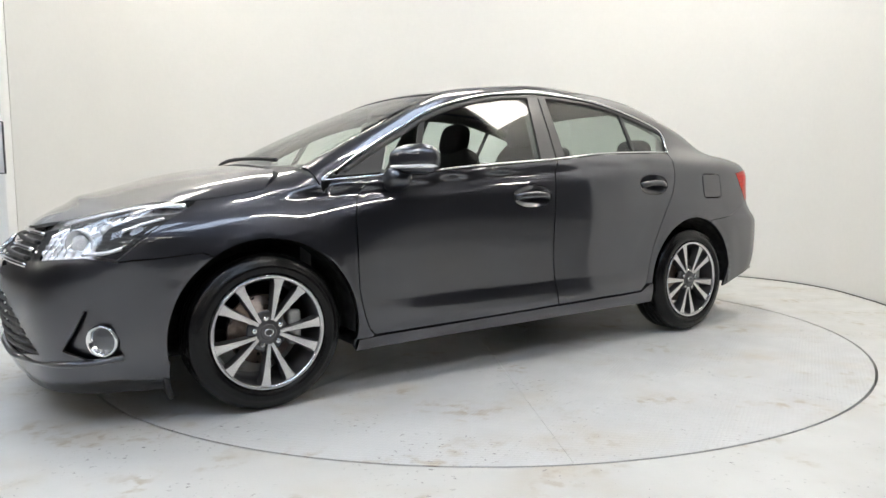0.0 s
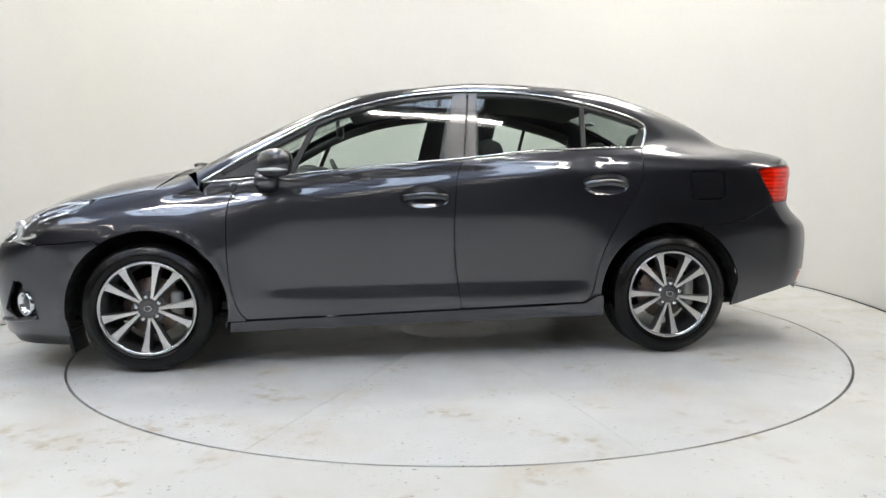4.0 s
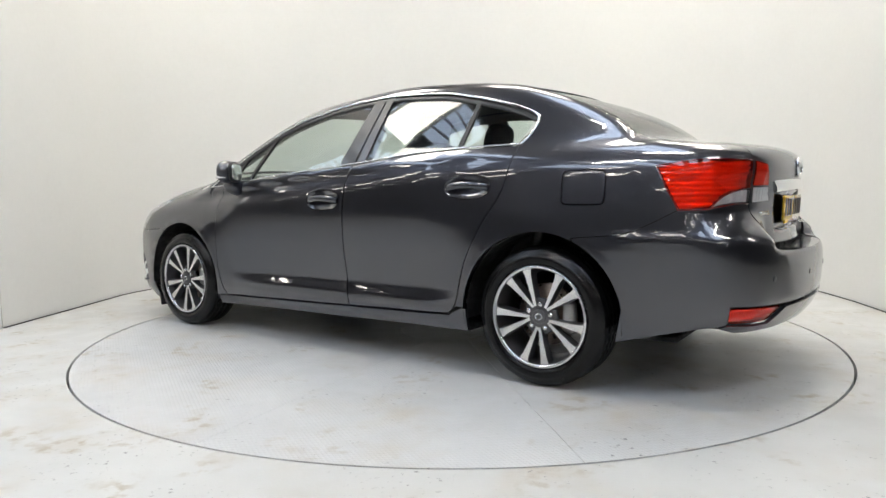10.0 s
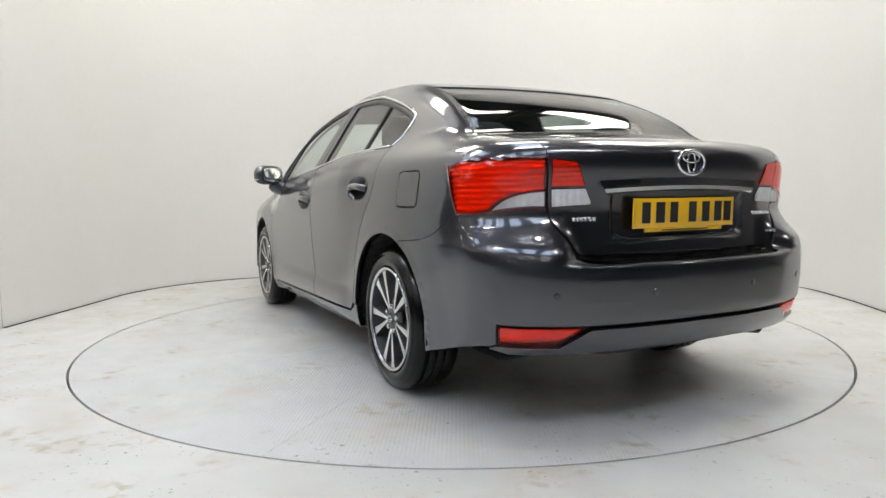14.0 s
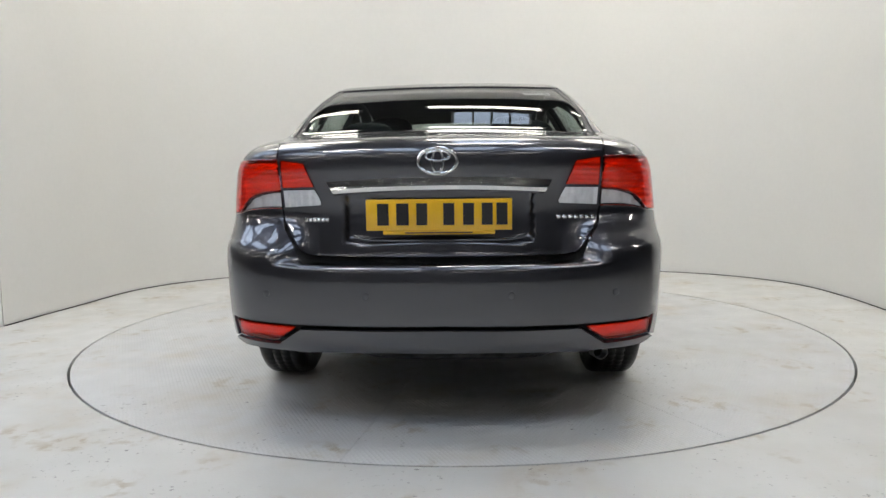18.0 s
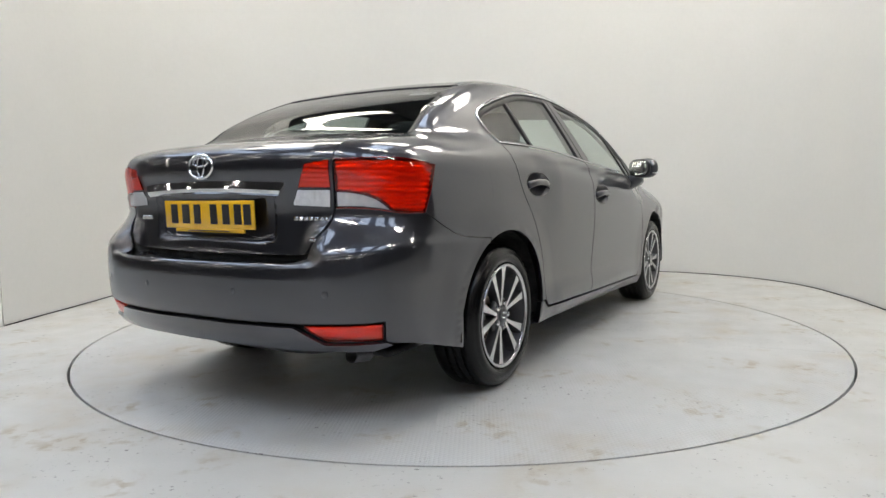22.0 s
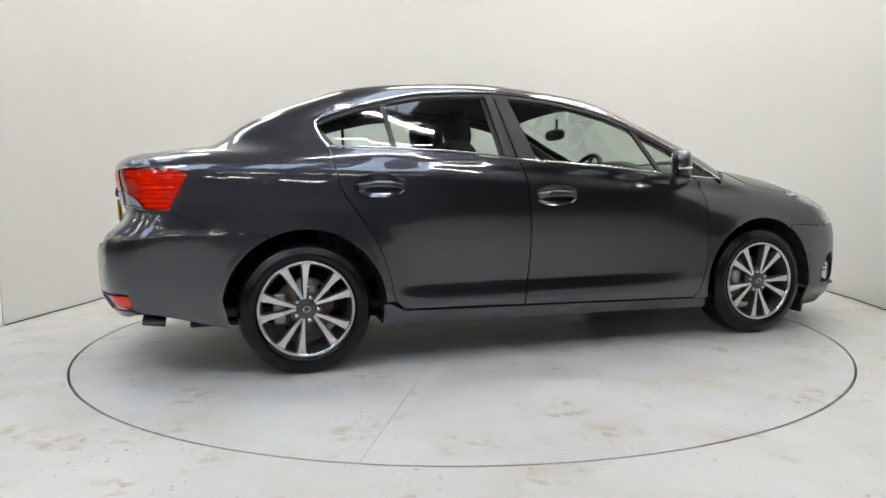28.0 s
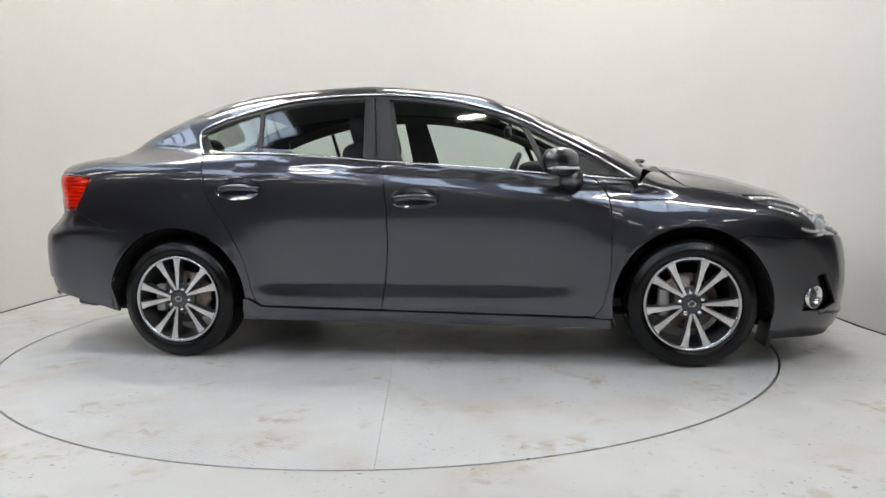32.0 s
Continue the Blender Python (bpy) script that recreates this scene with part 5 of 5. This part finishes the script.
def build_wheel(phase):
    """One alloy wheel, hub at its origin, its face towards +y."""
    w = new("wheel")
    w.parent = car
    tyre = lathe([(0.230, -0.03), (0.238, -0.004), (0.248, 0.004), (0.262, 0.007), (0.28, 0.006), (0.282, 0.003), (0.298, -0.001), (0.310, -0.010), (0.318, -0.022), (0.322, -0.034), (0.3225, -0.06),
                        (0.318, -0.062), (0.318, -0.070), (0.323, -0.072), (0.323, -0.098), (0.318, -0.10), (0.318, -0.108), (0.323, -0.11), (0.323, -0.138), (0.318, -0.14), (0.318, -0.148), (0.322, -0.15),
                        (0.322, -0.18), (0.314, -0.20), (0.29, -0.212), (0.232, -0.20)], 168)
    for v in tyre.verts:
        rad = math.hypot(v.co.x, v.co.z)
        k = round(math.atan2(v.co.z, v.co.x) / (2 * math.pi) * 168)
        if rad > 0.3195 and -0.17 < v.co.y < -0.055 and k % 3 == 0:
            v.co.x, v.co.z = v.co.x * (rad - 0.003) / rad, v.co.z * (rad - 0.003) / rad
    part("tyre", tyre, TYRE, w)
    part("rim", lathe([(0.229, -0.03), (0.234, -0.006), (0.236, 0.0), (0.233, 0.004), (0.224, 0.003), (0.2205, -0.003)], 72), RIMGREY, w, "bright machined rim edge")
    part("rim_barrel", lathe([(0.2205, -0.003), (0.217, -0.03), (0.206, -0.05), (0.202, -0.19), (0.214, -0.205)], 64), POCKET, w)
    for k in range(5):
        c = phase + 72 * k
        for s in (-1, 1):
            # a tapering arm from the hub to the rim, machined on its face
            a0, a1 = radians(c + s * 6), radians(c + s * 14.2)
            p0, p1 = Vector((math.cos(a0) * 0.050, 0, math.sin(a0) * 0.050)), Vector((math.cos(a1) * 0.226, 0, math.sin(a1) * 0.226))
            d = (p1 - p0).normalized()
            side = Vector((-d.z, 0, d.x))
            rows = []
            for f in np.linspace(0, 1, 7):
                mid = p0.lerp(p1, f)
                half = 0.0065 + 0.0115 * f ** 1.3 + (0.006 * max(0, f - 0.85) / 0.15)
                rows.append((mid, half, -0.016 + 0.010 * f))
            bm = bmesh.new()
            loops = [[bm.verts.new(m + side * h * q + Vector((0, y, 0))) for q in (-1, 1)] for m, h, y in rows]
            for a, b in zip(loops, loops[1:]):
                bm.faces.new((a[0], a[1], b[1], b[0]))
            bmesh.ops.recalc_face_normals(bm, faces=bm.faces)
            if bm.faces[0].normal.y < 0:
                bmesh.ops.reverse_faces(bm, faces=bm.faces)
            part("spoke_face", bm, ALLOY, w)
            bm = bmesh.new()
            loops = [[bm.verts.new(m + side * (h * q) + Vector((0, y + dy, 0))) for q, dy in ((-1.02, -0.001), (1.02, -0.001), (1.5, -0.042), (-1.5, -0.042))] for m, h, y in rows]
            for a, b in zip(loops, loops[1:]):
                for i in range(4):
                    bm.faces.new((a[i], a[(i + 1) % 4], b[(i + 1) % 4], b[i]))
            bmesh.ops.recalc_face_normals(bm, faces=bm.faces)
            part("spoke", bm, POCKET, w)
        web = radians(c + 36)
        bm = move(block((0.06, 0.02, 0.05), (0.055, -0.035, 0), 0.008), Matrix.Rotation(-web, 4, "Y"))
        part("hub_web", bm, POCKET, w)
        bm = move(lathe([(0.0125, -0.02), (0.0125, -0.008), (0.010, -0.003), (0.0, -0.001)], 6), Matrix.Translation((math.cos(web) * 0.057, -0.006, math.sin(web) * 0.057)))
        part("wheel_nut", bm, SATIN, w)
    part("hub", lathe([(0.062, -0.06), (0.060, -0.022), (0.046, -0.017), (0.034, -0.015)], 40), POCKET, w)
    part("centre_cap", lathe([(0.034, -0.02), (0.033, -0.012), (0.028, -0.009), (0.0, -0.008)], 36), POCKET, w)
    ringp = [(0.017 * math.cos(a), -0.0075, 0.013 * math.sin(a)) for a in np.linspace(0, 2 * math.pi, 24, endpoint=False)]
    tube("cap_emblem", ringp, ring_profile(0.005, 0.004, 6), CHROME, w, np.tile((0, 1.0, 0), (24, 1)), closed=True)
    part("brake_disc", lathe([(0.05, -0.085), (0.075, -0.082), (0.08, -0.095), (0.142, -0.095), (0.145, -0.098), (0.145, -0.115), (0.05, -0.117)], 48), DISCMETAL, w, "worn steel brake disc")
    return w




def build_wheels():
    for x, s, phase in ((HUB_X, 1, 63), (-HUB_X, 1, 48), (HUB_X, -1, 60), (-HUB_X, -1, 32)):
        # seen from outside, the left side's x axis points to the picture's left
        w = build_wheel(180 - phase)
        w.matrix_basis = pose(x, s * HUB_Y, 0.3235) @ (pose(0, 0, 0) if s > 0 else pose(0, 0, 0, 0, 0, 180))
        bm = block((0.06, 0.05, 0.15), (0, 0, 0), 0.015)
        bm = move(bm, Matrix.Translation((-s * 0.125, -0.07, 0.0)))
        part("brake_caliper", bm, CALIPER, w, "cast brake caliper")
        # the wheel well
        bm = bmesh.new()
        rows = []
        for y in (0.46, 0.80, 0.868):
            rows.append([bm.verts.new((x + (0.392 if y < 0.85 else 0.388) * math.cos(a), s * y, HUB_Z + 0.392 * math.sin(a))) for a in np.linspace(radians(-6), radians(186), 36)])
        for a, b in zip(rows, rows[1:]):
            for i in range(35):
                f = bm.faces.new((a[i], a[i + 1], b[i + 1], b[i]))
                f.smooth = True
        bm.faces.new(rows[0])
        part("wheel_well", bm, SHADE, car, "dark wheel arch liner")


def build_under():
    back = dict(off=-0.03, lip=0.0, gap=0.0, step=0.05)
    # Dark sheets added behind the shut lines so the gaps let no light through.
    both("gap_backing", [(-0.93, 0.27), (-0.95, 0.45), (-1.1, 0.75), (-1.24, 1.06), (-0.6, 1.06), (0.2, 1.0), (0.9, 0.94), (0.97, 0.62), (0.94, 0.27)], SIDE, SHADE, car, **back)
    rect = [(-1.78, 0.85, 0.32), (-1.78, 0.85, 0.98), (-2.0, 0.8, 0.98), (-2.15, 0.58, 0.98), (-2.2, 0, 0.98), (-2.2, 0, 0.32)]
    rect = rect[:-2] + [(-2.15, -0.58, 0.98), (-2.0, -0.8, 0.98), (-1.78, -0.85, 0.98), (-1.78, -0.85, 0.32)]
    panel("rear_gap_backing", WRAP.flat(rect), WRAP, SHADE, car, given=True, **back)
    part("floor_pan", block((3.7, 1.24, 0.03), (-0.05, 0, 0.235), 0.01), SHADE, car)
    part("rear_tray", block((0.46, 1.24, 0.03), (-1.93, 0, 0.315), 0.012), SHADE, car)
    part("engine_tray", block((0.46, 1.10, 0.03), (1.90, 0, 0.175), 0.012), SHADE, car)
    for s in (1, -1):
        part("axle_beam", block((0.12, 0.5, 0.1), (-1.35, s * 0.5, 0.3), 0.02), SHADE, car)
        part("axle_beam", block((0.12, 0.5, 0.1), (1.35, s * 0.5, 0.3), 0.02), SHADE, car)
        part("air_deflector", block((0.02, 0.17, 0.11), (1.735, s * 0.74, 0.155), 0.006, 2, Matrix.Rotation(radians(12), 4, "Y")), BLACK, car)
        part("sill_underside", block((1.92, 0.25, 0.03), (0, s * 0.715, 0.222), 0.01), SHADE, car)


def build_cabin():
    part("cabin_floor", block((3.0, 1.4, 0.04), (-0.3, 0, 0.30)), CABIN, car)
    part("firewall", block((0.05, 1.4, 0.55), (1.12, 0, 0.6)), CABIN, car)
    part("rear_bulkhead", block((0.06, 1.35, 0.62), (-1.25, 0, 0.72), 0.02, 2, Matrix.Rotation(radians(-14), 4, "Y")), CABIN, car)
    part("parcel_shelf", block((0.55, 1.24, 0.03), (-1.48, 0, 1.04), 0.01), CABIN, car, "black parcel shelf")
    dash = blob((0.62, 1.40, 0.34), (0.86, 0, 0.86), 4.5)
    part("dashboard", dash, CABIN, car, "dark moulded dashboard")
    part("instrument_hood", blob((0.26, 0.40, 0.12), (0.62, -0.38, 1.0), 3), CABIN, car)
    part("centre_console", block((0.9, 0.24, 0.24), (0.2, 0, 0.45), 0.03), CABIN, car)
    # steering wheel, right-hand drive
    sw = new("steering_wheel")
    sw.parent = car
    m = Matrix.Translation((0.42, -0.37, 0.93)) @ Matrix.Rotation(radians(-66), 4, "Y")
    pts = [tuple(m @ Vector((0.185 * math.cos(a), 0.185 * math.sin(a), 0))) for a in np.linspace(0, 2 * math.pi, 40, endpoint=False)]
    nz = np.tile(tuple(m.to_3x3() @ Vector((0, 0, 1))), (40, 1))
    tube("wheel_rim", pts, ring_profile(0.03, 0.03, 10), CABIN, sw, nz, closed=True)
    part("airbag_cover", move(blob((0.17, 0.19, 0.06), (0, 0, 0), 3), m), CABIN, sw)
    for a in (90, 270, 0):
        part("wheel_spoke", move(block((0.14, 0.035, 0.018), (0.11, 0, 0), 0.006), m @ Matrix.Rotation(radians(a), 4, "Z")), CABIN, sw)
    for y in (0.38, -0.38):
        seat = new("front_seat")
        seat.parent = car
        part("seat_cushion", blob((0.52, 0.50, 0.22), (0.06, y, 0.50), 4), FABRIC, seat)
        part("seat_back", move(blob((0.20, 0.50, 0.72), (0, 0, 0.34), 3.6), Matrix.Translation((-0.22, y, 0.52)) @ Matrix.Rotation(radians(-20), 4, "Y")), FABRIC, seat)
        part("headrest", move(blob((0.12, 0.28, 0.22), (0, 0, 0.74), 3), Matrix.Translation((-0.235, y, 0.52)) @ Matrix.Rotation(radians(-14), 4, "Y")), FABRIC, seat)
        for dy in (-0.06, 0.06):
            part("headrest_post", move(lathe([(0.006, 0.56), (0.006, 0.70)], 10, "z"), Matrix.Translation((-0.235, y + dy, 0.52)) @ Matrix.Rotation(radians(-14), 4, "Y")), SATIN, seat)
    bench = new("rear_bench")
    bench.parent = car
    part("bench_cushion", blob((0.55, 1.30, 0.22), (-0.80, 0, 0.50), 5), FABRIC, bench)
    part("bench_back", move(blob((0.18, 1.30, 0.62), (0, 0, 0.29), 4.5), Matrix.Translation((-1.06, 0, 0.50)) @ Matrix.Rotation(radians(-24), 4, "Y")), FABRIC, bench)
    for y in (0.38, 0, -0.38):
        part("headrest", blob((0.11, 0.26, 0.17 if y else 0.11), (-1.37, y, 1.135 if y else 1.10), 3), FABRIC, bench)
    # roof lining, mirror, door cards
    view = Slant((-0.001, 0, -1))
    panel("headlining", [(0.36, 0.56, 1.4), (-1.18, 0.54, 1.39), (-1.18, -0.54, 1.39), (0.36, -0.56, 1.4)], view, LINER, car, step=0.1, off=-0.035, lip=0.0, gap=0.0)
    part("interior_mirror", blob((0.05, 0.25, 0.075), (0.42, 0.0, 1.255), 3), BLACK, car)
    part("mirror_stem", move(lathe([(0.012, 0), (0.010, 0.09)], 10, "z"), Matrix.Translation((0.435, 0, 1.27))), BLACK, car)
    for flip in (False, True):
        for name, out in (("pillar_lining", pane_outline(-0.105, -0.315, -0.19, -0.35, 0.0)), ("pillar_lining", [(-1.16, 1.12), (-1.27, 1.12), (-1.30, 1.20), (-1.16, 1.33), (-1.09, 1.33), (-1.25, 1.235)])):
            panel(name, out, SIDE, LINER, car, step=0.05, off=-0.035, lip=0.0, gap=0.0, flip=flip)
        p, n = side_point([(x, z + 0.012) for x, z in WINDOW_TOP[3:-24]], -0.04)
        tube("roof_rail_lining", p, ring_profile(0.07, 0.02, 8), LINER, car, n, flip=flip)
        panel("door_card", BELT(0.85, -1.2, 12, 0.0) + [(-1.0, 0.7), (-0.9, 0.34), (0.9, 0.34)], SIDE, CABIN, car, step=0.08, off=-0.075, lip=0.0, gap=0.0, flip=flip)
    # wipers and cowl
    cowl = Slant((-0.3, 0, -0.95))
    for pts in ([(1.17, 0.52, 1), (1.20, 0.2, 1), (1.215, -0.12, 1)], [(1.18, -0.05, 1), (1.18, -0.35, 1), (1.135, -0.6, 1)]):
        q = cowl.lift(cowl.flat([(x, y, 1.02) for x, y, _ in smooth(pts, 8)]))
        n = normal_of(q)
        tube("wiper", q + n * 0.016, ring_profile(0.016, 0.018, 8), BLACK, car, n, label="black windscreen wiper")
    panel("cowl_panel", [(1.12, 0.69, 0.99), (1.225, 0.68, 0.985), (1.25, 0.4, 1.0), (1.272, 0, 1.02), (1.25, -0.4, 1.0), (1.225, -0.68, 0.985), (1.12, -0.69, 0.99), (1.2, -0.45, 1.0), (1.235, 0, 1.01), (1.2, 0.45, 1.0)],
          cowl, BLACK, car, step=0.04, off=-0.006, lip=0.0, gap=0.0)


doors, quarters = build_parts
build_handles(doors)
build_flap(quarters)
build_tail_lamps()
build_rear_fittings()
build_head_lamps()
build_mirrors()
build_wheels()
build_under()
build_cabin()
tagged(car, "dark grey metallic four-door saloon car on the turntable", "car")

# ---------------------------------------------------------------- what moves
TURN = [(0, 215.55), (1, 208.57), (2, 201.54), (3, 194.6), (4, 187.7), (5, 180.8), (6, 173.66), (7, 166.7), (8, 159.8), (9, 152.78), (10, 145.8), (11, 138.95),
        (12, 131.8), (13, 124.65), (14, 117.45), (15, 110.35), (16, 103.2), (17, 96.0), (18, 88.78), (19, 81.64), (20, 74.55), (21, 67.3), (22, 60.2), (23, 53.1),
        (24, 46.2), (25, 39.55), (26, 32.7), (27, 25.6), (28, 18.6), (29, 11.7), (30, 4.1), (31, -3.6), (32, -11.24)]


def motions():
    spin = [(t, pose(0, 0, 0, 0, 0, a)) for t, a in TURN]
    walk(turntable, spin)
    walk(car, [(t, m @ pose(0.297, 0.02, 0)) for t, m in spin])


motions()
